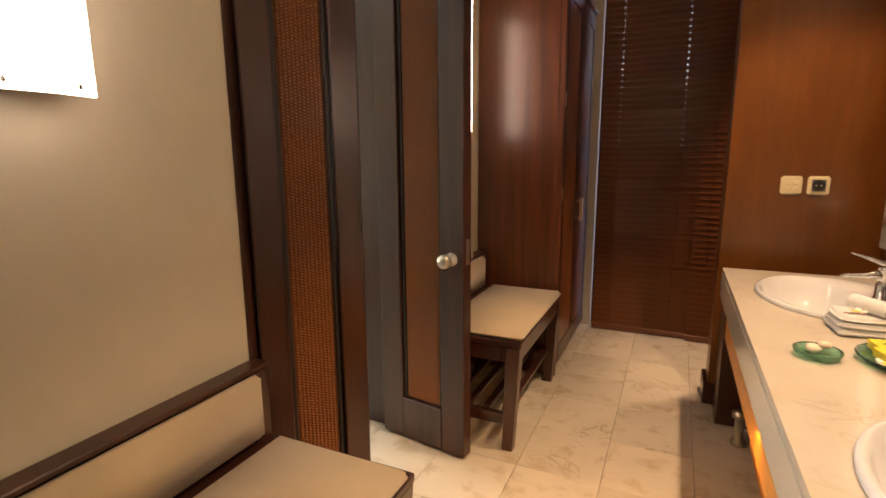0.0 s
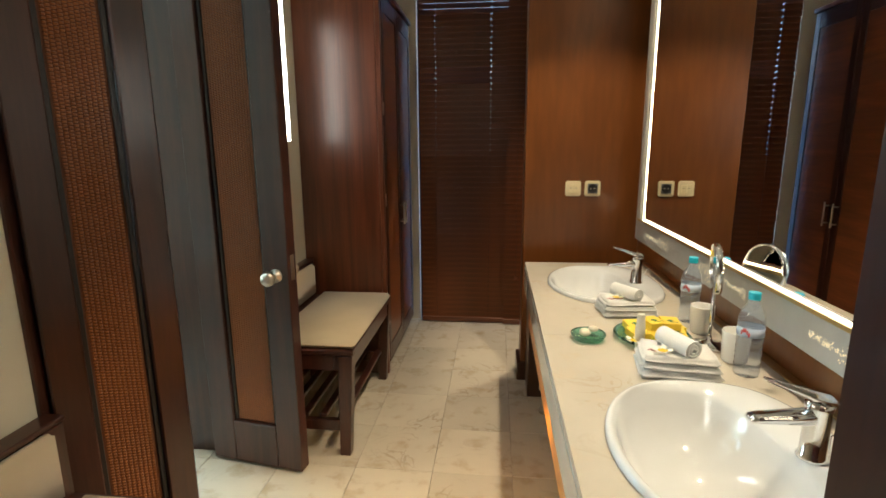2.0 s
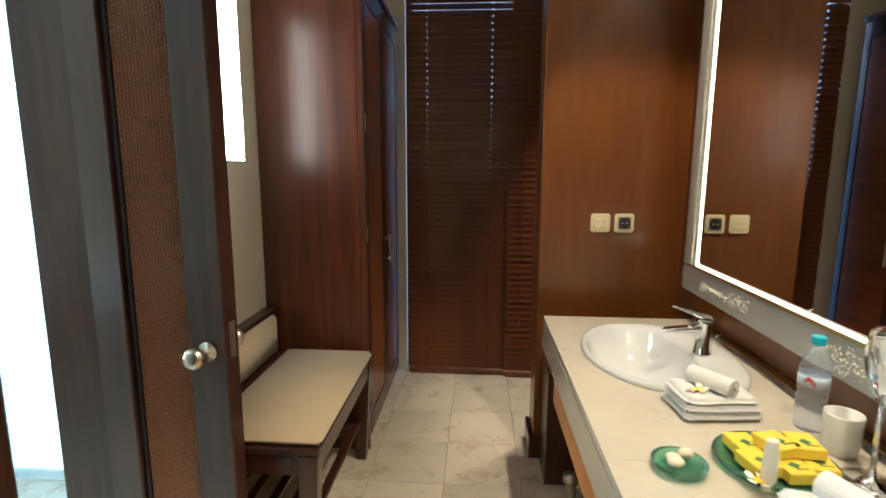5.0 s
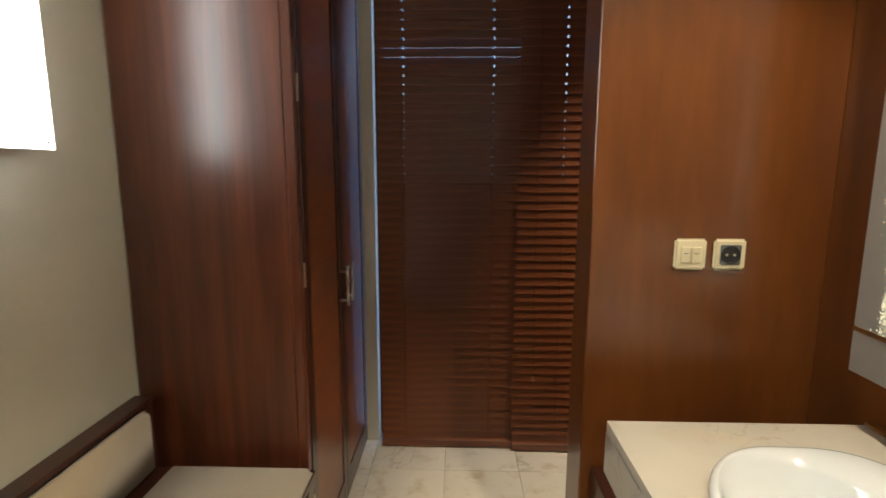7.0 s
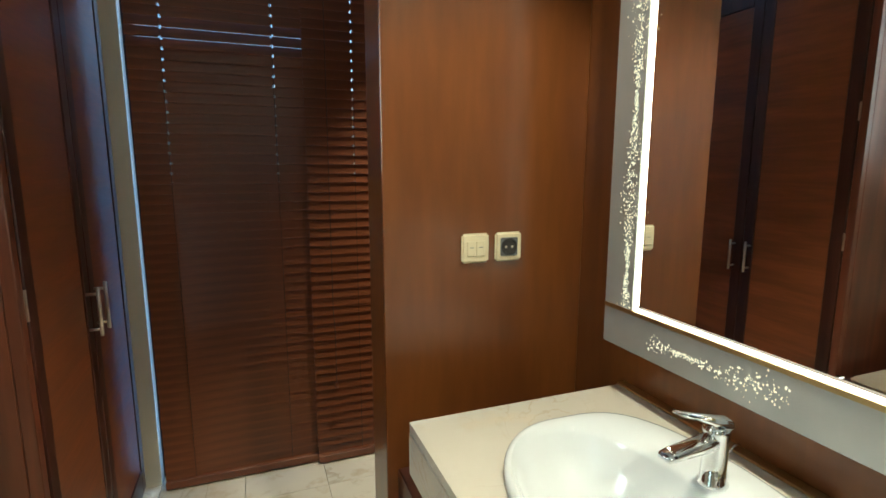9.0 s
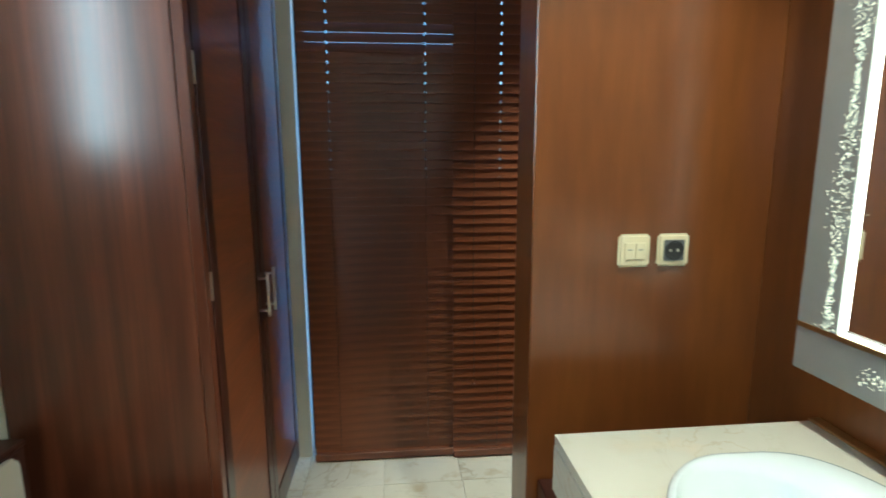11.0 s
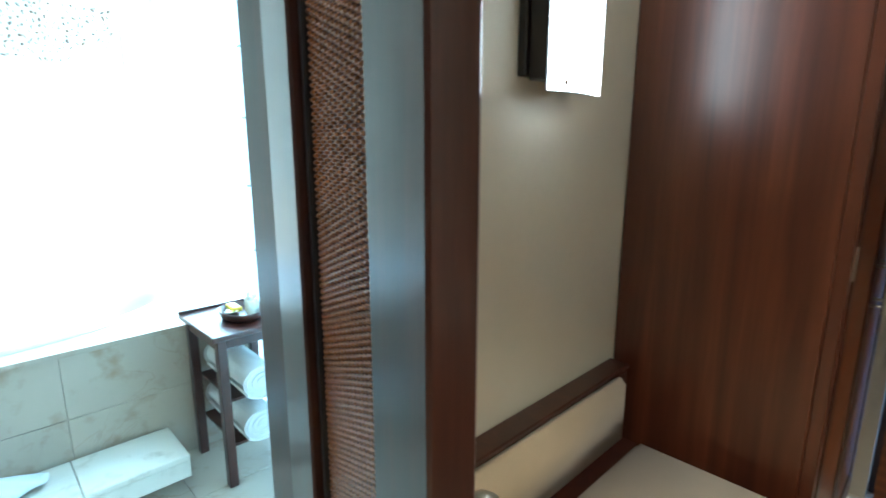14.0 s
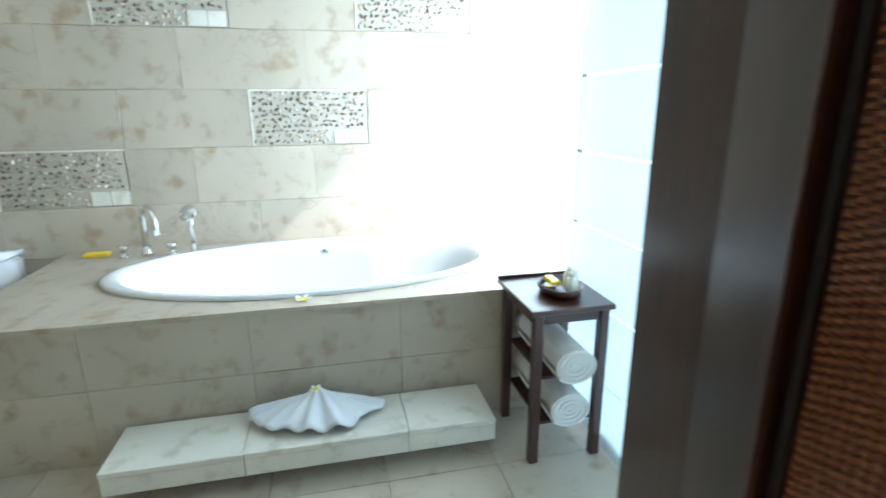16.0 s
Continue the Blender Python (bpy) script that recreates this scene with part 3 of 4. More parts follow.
def slat_mesh(x0, x1, cords, tilt):
    """A tilted slat with a notch at each cord."""
    bm = None
    cuts = [x0]
    for c in cords:
        cuts += [c - 0.004, c + 0.004]
    cuts.append(x1)
    for k, (a, b) in enumerate(zip(cuts, cuts[1:])):
        half = 0.022 if k % 2 == 0 else 0.0145
        bm = box(a, b, -half, half, -0.0015, 0.0015, bm=bm)
    bmesh.ops.rotate(bm, verts=bm.verts, cent=(0, 0, 0), matrix=Matrix.Rotation(radians(tilt), 3, "X"))
    me = bpy.data.meshes.new("slat")
    bm.to_mesh(me)
    bm.free()
    me.materials.append(SLAT_WOOD)
    return me


def blind(x0, x1, cords, open_rows, dy=0.0):
    root = thing("wooden_blind", ((x0 + x1) / 2, FY - 0.035, 0), "closed dark wooden venetian blind hanging to the floor", "blind", "window blinds")
    y, top = FY - 0.035 + dy, 2.56
    part("head_rail", box(x0, x1, y - 0.03, y + 0.03, top, top + 0.05, 0.003), DARK_WOOD, root)
    part("bottom_rail", box(x0, x1, y - 0.026, y + 0.022, 0.006, 0.04, 0.003), SLAT_WOOD, root)
    shut, ajar, low = slat_mesh(x0, x1, cords, 78), slat_mesh(x0, x1, cords, 64), slat_mesh(x0, x1, (), 79)
    z = 0.06
    while z < top - 0.02:
        loose = any(a < z < b for a, b in open_rows)
        ob = new("slat", ajar if loose else shut if z > 1.25 else low)
        ob.parent = root
        ob.location = Vector((random.uniform(-0.002, 0.002), y, z)) - ORIGIN[root.name]
        ob.rotation_euler = (radians(random.uniform(-1.5, 1.5)), 0, 0)
        z += 0.0382
    for c in cords:
        for dy in (-0.017, 0.017):
            part("ladder_cord", tube([(c, y + dy, 0.044), (c, y + dy, top)], 0.0011, 5), DARK_WOOD, root)
    return root


b1 = blind(0.084, 0.722, (0.2, 0.59), ((1.77, 1.87), (2.22, 2.4)))
b2 = blind(0.702, 1.355, (0.9, 1.2), (), -0.024)
pull = tube([(0.79, FY - 0.09, 0.38), (0.792, FY - 0.09, 0.6), (0.786, FY - 0.09, 0.72), (0.79, FY - 0.088, 2.56)], 0.0016, 6)
part("pull_cord", pull, DARK_WOOD, b2)
part("cord_bob", lathe([(0, 0), (0.008, 0.002), (0.006, 0.02), (0.002, 0.026), (0, 0.027)], (0.79, FY - 0.09, 0.356), 12), SLAT_WOOD, b2, smooth=True)

# ---------------------------------------------------------------- partitions at both ends of the vanity
PY, CX, CE = 3.13, 0.79, 2.912
for name, a, b, veneer in (("wall_partition_far", PY, PY + 0.16, PANEL_WOOD), ("wall_partition_near", 0.42, 0.58, DARK_WOOD)):
    pw = setting(name, box(CX, RX, a, b, 0.0, TOP, 0.003), veneer, "amber-brown veneered partition panel beside the vanity", "partition")
    setting("baseboard", box(CX - 0.02, CX + 0.1, a - 0.02, b + 0.02, 0.001, 0.11, 0.004), DARK_WOOD, "dark wooden skirting round the partition foot", "baseboard")


def wall_plate(name, x, z, label, category):
    root = thing(name, (x, PY, z), label, category)
    part("plate", box(x - 0.041, x + 0.041, PY - 0.011, PY, z - 0.041, z + 0.041, 0.006, segments=3), IVORY, root)
    return root


sw = wall_plate("light_switch", 1.046, 1.107, "ivory double rocker light switch on wood panel", "switch")
for dx in (-0.0135, 0.0135):
    part("rocker", box(1.046 + dx - 0.013, 1.046 + dx + 0.013, PY - 0.015, PY - 0.011, 1.085, 1.128, 0.002), IVORY, sw)
    part("mark", box(1.046 + dx - 0.006, 1.046 + dx + 0.006, PY - 0.0156, PY - 0.015, 1.109, 1.111), GREY_PLASTIC, sw)
so = wall_plate("power_socket", 1.147, 1.107, "ivory plate with round grey power socket", "socket")
part("socket_face", box(1.147 - 0.026, 1.147 + 0.026, PY - 0.0125, PY - 0.011, 1.081, 1.133, 0.003), GREY_PLASTIC, so)
part("socket_well", lathe([(0.024, 0), (0.024, 0.003), (0.02, 0.003), (0.019, 0.0005), (0, 0.0005)], (1.147, PY - 0.0125, 1.107), 24, m=pose(0, 0, 0, 90, 0, 0)), BLACK, so)
for dx in (-0.0095, 0.0095):
    part("contact", lathe([(0.0035, 0), (0.0035, 0.001), (0, 0.001)], (1.147 + dx, PY - 0.0133, 1.107), 10, m=pose(0, 0, 0, 90, 0, 0)), STEEL, so)
ls = thing("light_switch", (LX, 2.44, 1.11), "champagne metal rocker light switch on cream wall", "switch")
part("plate", box(LX, LX + 0.01, 2.4, 2.48, 1.07, 1.15, 0.005, segments=3), CHAMPAGNE, ls)
part("rocker", box(LX + 0.01, LX + 0.014, 2.422, 2.458, 1.09, 1.13, 0.002), CHAMPAGNE, ls)

# ---------------------------------------------------------------- vanity
vanity = thing("vanity_counter", (1.09, 1.78, 0.62), "long cream marble vanity top with deep front edge", "counter")
SINKS = ((1.08, 1.28), (1.08, 2.5))
SA, SB = 0.215, 0.29


SPLIT = (SINKS[0][1] + SINKS[1][1]) / 2
for (cx, cy), ya, yb in zip(SINKS, (0.582, SPLIT + 0.0004), (SPLIT - 0.0004, CE)):
    part("top", oval_slab(bmesh.new(), CX, RX - 0.003, ya, yb, 0.7295, 0.75, cx, cy, SA - 0.02, SB - 0.02), COUNTER_STONE, vanity)
part("front_edge", box(CX - 0.002, CX + 0.028, 0.582, CE, 0.622, 0.7285, 0.003), COUNTER_STONE, vanity)
part("back_ledge", box(RX - 0.03, RX - 0.003, 0.582, CE, 0.751, 0.758, 0.002), BRASS, vanity, "thin brass upstand")
# block added to fill the gap before the partition, kept low and dark
part("gap_filler", box(CX + 0.03, RX - 0.003, CE + 0.002, PY - 0.002, 0.0, 0.5, 0.003), DARK_WOOD, vanity, "dark wood filler in the gap before the partition")
cab = thing("vanity_cabinet", (1.1, 1.6, 0), "orange-toned wooden cabinet under the vanity top", "cabinet")
part("body", box(0.93, RX - 0.003, 0.582, 2.56, 0.1, 0.596, 0.003), ORANGE_WOOD, cab)
part("plinth", box(0.97, RX - 0.003, 0.582, 2.54, 0, 0.1), DARK_WOOD, cab)
for k in range(4):
    a = 0.6 + k * 0.49
    d = part("door", box(0.911, 0.929, a, a + 0.485, 0.105, 0.596, 0.003), ORANGE_WOOD, cab)
    part("knob", lathe([(0, 0), (0.006, 0), (0.005, 0.012), (0.011, 0.018), (0.008, 0.026), (0, 0.028)], (0.911, a + 0.43, 0.5), 14, m=pose(0, 0, 0, 0, -90, 0)), STEEL, d, smooth=True)
# strip added below the front edge; its strong orange carries the glow there
part("valance", box(CX + 0.006, CX + 0.022, 0.6, 2.62, 0.52, 0.6195, 0.002), ORANGE_WOOD, cab, "orange wood valance added for the glow under the counter")
trap = thing("drain_pipe", (0.9, 2.76, 0), "dull metal drain valve standing on the floor", "pipe")
part("valve_body", lathe([(0, 0), (0.03, 0), (0.03, 0.02), (0.02, 0.03), (0.02, 0.12), (0.032, 0.125), (0.032, 0.15), (0, 0.155)], (0.9, 2.76, 0.0), 18), STEEL, trap, smooth=True)
part("outlet", tube([(0.9, 2.76, 0.1), (0.97, 2.78, 0.1), (1.04, 2.8, 0.14)], 0.014, 10), STEEL, trap, smooth=True)


def basin(cx, cy):
    root = thing("wash_basin", (cx, cy, 0.7), "white oval porcelain basin set into the counter", "sink", "wash basins")
    prof = [(1.0, 0.752), (1.0, 0.760), (0.985, 0.766), (0.95, 0.768), (0.9, 0.764), (0.86, 0.752), (0.8, 0.72), (0.68, 0.675), (0.45, 0.635), (0.2, 0.62), (0.07, 0.618)]
    own = bmesh.new()
    n = 56
    rings = []
    for r, z in prof:
        ring = []
        for k in range(n):
            a = 2 * math.pi * k / n
            c, s = math.cos(a), math.sin(a)
            sq = (0.5 if r > 0.93 else 0.8) if c > 0 else 1.0
            shift = 0.0 if r > 0.93 else -0.035
            wide = SA * (1.13 if c > 0 else 1.0) if r > 0.93 else SA - 0.035
            ring.append(own.verts.new((cx + shift + r * wide * math.copysign(abs(c) ** sq, c), cy + r * SB * s, z)))
        rings.append(ring)
    for a, b in zip(rings, rings[1:]):
        for k in range(n):
            own.faces.new((a[k], a[(k + 1) % n], b[(k + 1) % n], b[k]))
    bowl = part("bowl", own, PORCELAIN, root, smooth=True)
    part("drain", lathe([(0.03, 0.0), (0.03, 0.004), (0.022, 0.006), (0.02, 0.003), (0, 0.003)], (cx - 0.035, cy, 0.617), 20), CHROME, root, "chrome drain ring", smooth=True)
    return root


def mixer(x, y):
    root = thing("basin_tap", (x, y, 0.766), "chrome single-lever basin mixer tap", "tap", "basin taps")
    part("body", lathe([(0.0, 0), (0.026, 0), (0.027, 0.004), (0.022, 0.01), (0.021, 0.095), (0.023, 0.1), (0.023, 0.112), (0, 0.114)], (x, y, 0.7665), 22), CHROME, root, smooth=True)
    sp = bmesh.new()
    secs = []
    for px, pz, w, h in ((0.005, 0.85, 0.018, 0.016), (-0.05, 0.845, 0.017, 0.012), (-0.1, 0.842, 0.016, 0.009), (-0.118, 0.84, 0.014, 0.007)):
        secs.append([sp.verts.new((x + px, y + sy * w, pz + sz * h)) for sy, sz in ((-1, -0.6), (1, -0.6), (1, 0.7), (0.5, 1), (-0.5, 1), (-1, 0.7))])
    for a, b in zip(secs, secs[1:]):
        for k in range(6):
            sp.faces.new((a[k], a[(k + 1) % 6], b[(k + 1) % 6], b[k]))
    sp.faces.new(secs[0])
    sp.faces.new(secs[-1])
    bmesh.ops.bevel(sp, geom=sp.edges[:], offset=0.002, segments=2, affect="EDGES")
    part("spout", sp, CHROME, root, smooth=True)
    lev = bmesh.new()
    secs = []
    for px, pz, w, h in ((0.02, 0.883, 0.02, 0.009), (-0.02, 0.893, 0.018, 0.008), (-0.075, 0.912, 0.011, 0.004), (-0.1, 0.92, 0.008, 0.003)):
        secs.append([lev.verts.new((x + px, y + sy * w, pz + sz * h)) for sy, sz in ((-1, -1), (1, -1), (1, 0.5), (0, 1), (-1, 0.5))])
    for a, b in zip(secs, secs[1:]):
        for k in range(5):
            lev.faces.new((a[k], a[(k + 1) % 5], b[(k + 1) % 5], b[k]))
    lev.faces.new(secs[0])
    lev.faces.new(secs[-1])
    bmesh.ops.bevel(lev, geom=lev.edges[:], offset=0.002, segments=2, affect="EDGES")
    part("lever", lev, CHROME, root, smooth=True)
    part("pop_up_rod", tube([(x + 0.03, y, 0.767), (x + 0.03, y, 0.81), (x + 0.045, y, 0.828), (x + 0.06, y, 0.83)], 0.0025, 8), CHROME, root, smooth=True)
    return root


for cx, cy in SINKS:
    basin(cx, cy)
    mixer(cx + 0.145, cy - 0.02)

# ---------------------------------------------------------------- mirror
MX, MY0, MY1, MZ0, MZ1, MB = 1.335, 0.64, 2.925, 0.878, 2.35, 0.118
mirror = thing("wall_mirror", (MX, 1.78, MZ0), "large backlit mirror with sandblasted engraved glass border", "mirror")
part("back_box", box(MX + 0.012, RX - 0.002, MY0 + 0.04, MY1 - 0.04, MZ0 + 0.04, MZ1 - 0.04), DARK_WOOD, mirror)
part("mirror_glass", box(MX, MX + 0.008, MY0 + MB, MY1 - MB, MZ0 + MB, MZ1 - MB), MIRROR, mirror, "clear mirror glass")
for name, a, b, c, d in (("border", MY0, MY1, MZ0, MZ0 + MB - 0.018), ("border", MY0, MY1, MZ1 - MB + 0.018, MZ1),
                         ("border", MY0, MY0 + MB - 0.018, MZ0 + MB - 0.016, MZ1 - MB + 0.016), ("border", MY1 - MB + 0.018, MY1, MZ0 + MB - 0.016, MZ1 - MB + 0.016)):
    part(name, box(MX - 0.006, MX + 0.006, a, b, c, d, 0.0015), BORDER, mirror, "grey sandblasted glass border")
for a, b, c, d in ((MY0 + MB - 0.016, MY1 - MB + 0.016, MZ0 + MB - 0.013, MZ0 + MB - 0.008), (MY0 + MB - 0.016, MY1 - MB + 0.016, MZ1 - MB + 0.005, MZ1 - MB + 0.013),
                   (MY0 + MB - 0.013, MY0 + MB - 0.005, MZ0 + MB - 0.003, MZ1 - MB + 0.003), (MY1 - MB + 0.008, MY1 - MB + 0.013, MZ0 + MB - 0.003, MZ1 - MB + 0.003)):
    part("light_strip", box(MX - 0.001, MX + 0.006, a, b, c, d), LED, mirror, "warm white light strip")
part("gilt_edge", box(MX - 0.008, MX + 0.004, MY0 + 0.002, MY1 - 0.002, MZ0 + MB - 0.024, MZ0 + MB - 0.0135), BRASS, mirror, "thin gilt edge")


def sparkle(along, a, b, offset, count, seed):
    """Engraved floral dots in a wavy band of the border, glowing themselves in place of backlight."""
    rnd = random.Random(seed)
    bm = bmesh.new()
    for _ in range(count):
        u = rnd.uniform(a, b)
        wave = 0.6 + 0.4 * math.sin(u * 16)
        q = offset + rnd.gauss(0, 0.017) * wave
        r = rnd.uniform(0.0008, 0.0021)
        y, z = (u, q) if along == "y" else (q, u)
        if not (MY0 + 0.01 < y < MY1 - 0.01 and MZ0 + 0.008 < z):
            continue
        vs = [bm.verts.new((MX - 0.0066, y + r * math.cos(k * math.pi / 3), z + r * 1.3 * math.sin(k * math.pi / 3))) for k in range(6)]
        bm.faces.new(vs)
    part("engraving", bm, SPARK, mirror, "lit floral engraving", kind="stuff")


for k, y in enumerate((1.0, 1.32, 1.95, 2.6)):
    sparkle("y", y - 0.17, y + 0.17, MZ0 + 0.048, 300, k)
sparkle("z", 0.98, 2.2, MY1 - 0.075, 1500, 9)


# ---------------------------------------------------------------- things on the counter
def flower(x, y, z, size, name_parent=None):
    root = name_parent or thing("frangipani_flower", (x, y, z), "white and yellow frangipani blossom", "flower", "loose blossoms")
    for k in range(5):
        a = k * 2 * math.pi / 5 + x * 7
        for r0, r1, w, mat, nm in ((0.0, 0.45, 0.2, PETAL_HEART, "petal_heart"), (0.42, 1.0, 0.34, PETAL, "petal")):
            bm = bmesh.new()
            vs = []
            for f, s in ((r0, 0.5), (0.5 * (r0 + r1), 1.0), (r1, 0.55)):
                for side in (-1, 1):
                    u, v = f * size, side * s * w * size
                    vs.append(bm.verts.new((x + u * math.cos(a) - v * math.sin(a), y + u * math.sin(a) + v * math.cos(a), z + 0.003 + 0.25 * size * f * f + (0.001 if nm == "petal" else 0.002))))
            bm.faces.new((vs[0], vs[1], vs[3], vs[2]))
            bm.faces.new((vs[2], vs[3], vs[5], vs[4]))
            thicken(bm, 0.001)
            part(nm, bm, mat, root)
    return root


def bottle(x, y, z):
    root = thing("water_bottle", (x, y, z), "clear plastic water bottle with cyan cap and label", "bottle", "water bottles")
    prof = [(0, 0.003), (0.02, 0.0), (0.029, 0.004), (0.031, 0.012)]
    for k in range(5):
        zz = 0.016 + k * 0.016
        prof += [(0.031, zz), (0.0285, zz + 0.007), (0.031, zz + 0.014)]
    prof += [(0.031, 0.1), (0.031, 0.145), (0.029, 0.16), (0.024, 0.175), (0.015, 0.19), (0.0125, 0.197), (0.0125, 0.203)]
    body = part("bottle_body", lathe(prof, (x, y, z), 24), CLEAR, root, smooth=True)
    body.visible_shadow = False
    part("label", lathe([(0.0312, 0.11), (0.0314, 0.11), (0.0314, 0.134), (0.0312, 0.134)], (x, y, z), 24), LABEL, root, "pale blue label", smooth=True)
    mark = bmesh.new()
    for k in range(5):
        a = math.pi * 1.15 + k * 0.14
        zc = z + 0.122 + 0.006 * math.sin(k)
        vs = [mark.verts.new((x + 0.0318 * math.cos(a + da), y + 0.0318 * math.sin(a + da), zc + dz)) for da, dz in ((-0.06, -0.005), (0.06, -0.005), (0.06, 0.006), (-0.06, 0.006))]
        mark.faces.new(vs)
    part("label_print", mark, RED_PRINT, root)
    part("cap", lathe([(0, 0.222), (0.0135, 0.222), (0.0145, 0.22), (0.0145, 0.204), (0.0, 0.204)], (x, y, z), 22), CAP, root, "cyan screw cap", smooth=False)
    return root


def cup(x, y):
    root = thing("ceramic_tumbler", (x, y, 0.75), "white ceramic tumbler standing on the counter", "tumbler", "tumblers")
    part("body", lathe([(0, 0.001), (0.03, 0.0), (0.032, 0.004), (0.036, 0.085), (0.0355, 0.088), (0.033, 0.085), (0.029, 0.01), (0, 0.008)], (x, y, 0.7505), 26), CUP, root, smooth=True)
    return root


bottle(1.285, 2.05, 0.7505)
bottle(1.285, 1.645, 0.7505)
cup(1.29, 1.955)
cup(1.295, 1.735)

vm = thing("shaving_mirror", (1.27, 1.84, 0.75), "round chrome magnifying mirror on a stand", "mirror")
part("foot", lathe([(0, 0), (0.052, 0), (0.053, 0.004), (0.03, 0.01), (0.008, 0.016), (0.006, 0.03), (0, 0.03)], (1.27, 1.84, 0.7505), 28), CHROME, vm, smooth=True)
part("stem", tube([(1.27, 1.84, 0.775), (1.27, 1.84, 0.93)], 0.005, 12), CHROME, vm, smooth=True)
tilt = Matrix.Translation((1.27, 1.84, 0.985)) @ pose(0, 0, 0, 0, 86, -15) @ Matrix.Scale(1.22, 4)
rim = lathe([(0.058, -0.008), (0.062, -0.006), (0.062, 0.006), (0.058, 0.008), (0.056, 0.004), (0.056, -0.004), (0.058, -0.008)], (0, 0, 0), 36)
bmesh.ops.transform(rim, matrix=tilt, verts=rim.verts)
part("rim", rim, CHROME, vm, smooth=True)
disc = lathe([(0, -0.004), (0.057, -0.004), (0.057, 0.004), (0, 0.004)], (0, 0, 0), 36)
bmesh.ops.transform(disc, matrix=tilt, verts=disc.verts)
part("mirror_glass", disc, MIRROR, vm)

dish = thing("soap_dish", (0.925, 1.862, 0.75), "round green glass dish holding a cream soap", "soap dish")
part("dish", lathe([(0, 0.004), (0.03, 0.0), (0.045, 0.002), (0.053, 0.018), (0.052, 0.021), (0.046, 0.018), (0.038, 0.01), (0, 0.008)], (0.925, 1.862, 0.7505), 30), GREEN_GLASS, dish, smooth=True)
sp = thing("shell_soap", (0.925, 1.865, 0.763), "cream soap wrapped in clear film", "soap")
rnd = random.Random(4)
for k in range(6):
    own = bmesh.new()
    bmesh.ops.create_icosphere(own, subdivisions=2, radius=0.013)
    bmesh.ops.transform(own, matrix=Matrix.Translation((0.925 + rnd.uniform(-0.02, 0.02), 1.865 + rnd.uniform(-0.02, 0.02), 0.772 + rnd.uniform(0, 0.008))) @ Matrix.Diagonal((1.2, 1, 0.7, 1)), verts=own.verts)
    part("soap_lobe", own, SHELL_SOAP, sp, smooth=True)

tray = thing("glass_tray", (1.12, 1.885, 0.75), "round green glass tray of toiletry boxes", "tray")
part("plate", lathe([(0, 0.003), (0.08, 0.0), (0.108, 0.008), (0.113, 0.016), (0.111, 0.018), (0.1, 0.012), (0.08, 0.006), (0, 0.006)], (1.12, 1.885, 0.7505), 40), GREEN_GLASS, tray, smooth=True)
rnd = random.Random(8)
for dx, dy, dz, a in ((-0.05, -0.03, 0, 10), (0.005, -0.045, 0, 4), (0.06, -0.03, 0, -8), (-0.045, 0.035, 0, 5), (0.015, 0.04, 0, 0), (0.07, 0.03, 0, 12), (0.0, 0.0, 0.024, 18), (0.05, 0.0, 0.024, -6)):
    bx = thing("toiletry_box", (1.12 + dx, 1.885 + dy, 0.765 + dz), "small yellow card toiletry box with leaf print", "box", "toiletry boxes")
    m = Matrix.Translation((1.12 + dx, 1.885 + dy, 0.765 + dz)) @ pose(0, 0, 0, 0, 0, a)
    for nm, b0, mat in (("carton", (-0.026, 0.026, -0.034, 0.034, 0, 0.022), YELLOW), ("leaf_print", (-0.012, 0.004, -0.012, 0.004, 0.0222, 0.0228), LEAF_PRINT), ("print_bar", (-0.004, 0.02, -0.02, -0.017, 0.0222, 0.0228), LEAF_PRINT)):
        own = box(*b0, 0.0012 if nm == "carton" else 0)
        if nm == "leaf_print":
            bmesh.ops.rotate(own, verts=own.verts, cent=(0, 0, 0), matrix=Matrix.Rotation(0.7, 3, "Z"))
        bmesh.ops.transform(own, matrix=m, verts=own.verts)
        part(nm, own, mat, bx)
tb = thing("lotion_tube", (1.06, 1.80, 0.757), "upright frosted lotion tube with white cap", "tube")
own = lathe([(0, 0), (0.012, 0), (0.012, 0.02), (0.0145, 0.022), (0.014, 0.06), (0.011, 0.095), (0.010, 0.1), (0, 0.1)], (1.06, 1.80, 0.7565), 18, scale=(1, 0.75))
part("body", own, TOILETRY, tb, smooth=True)
flower(1.045, 1.80, 0.77, 0.026)


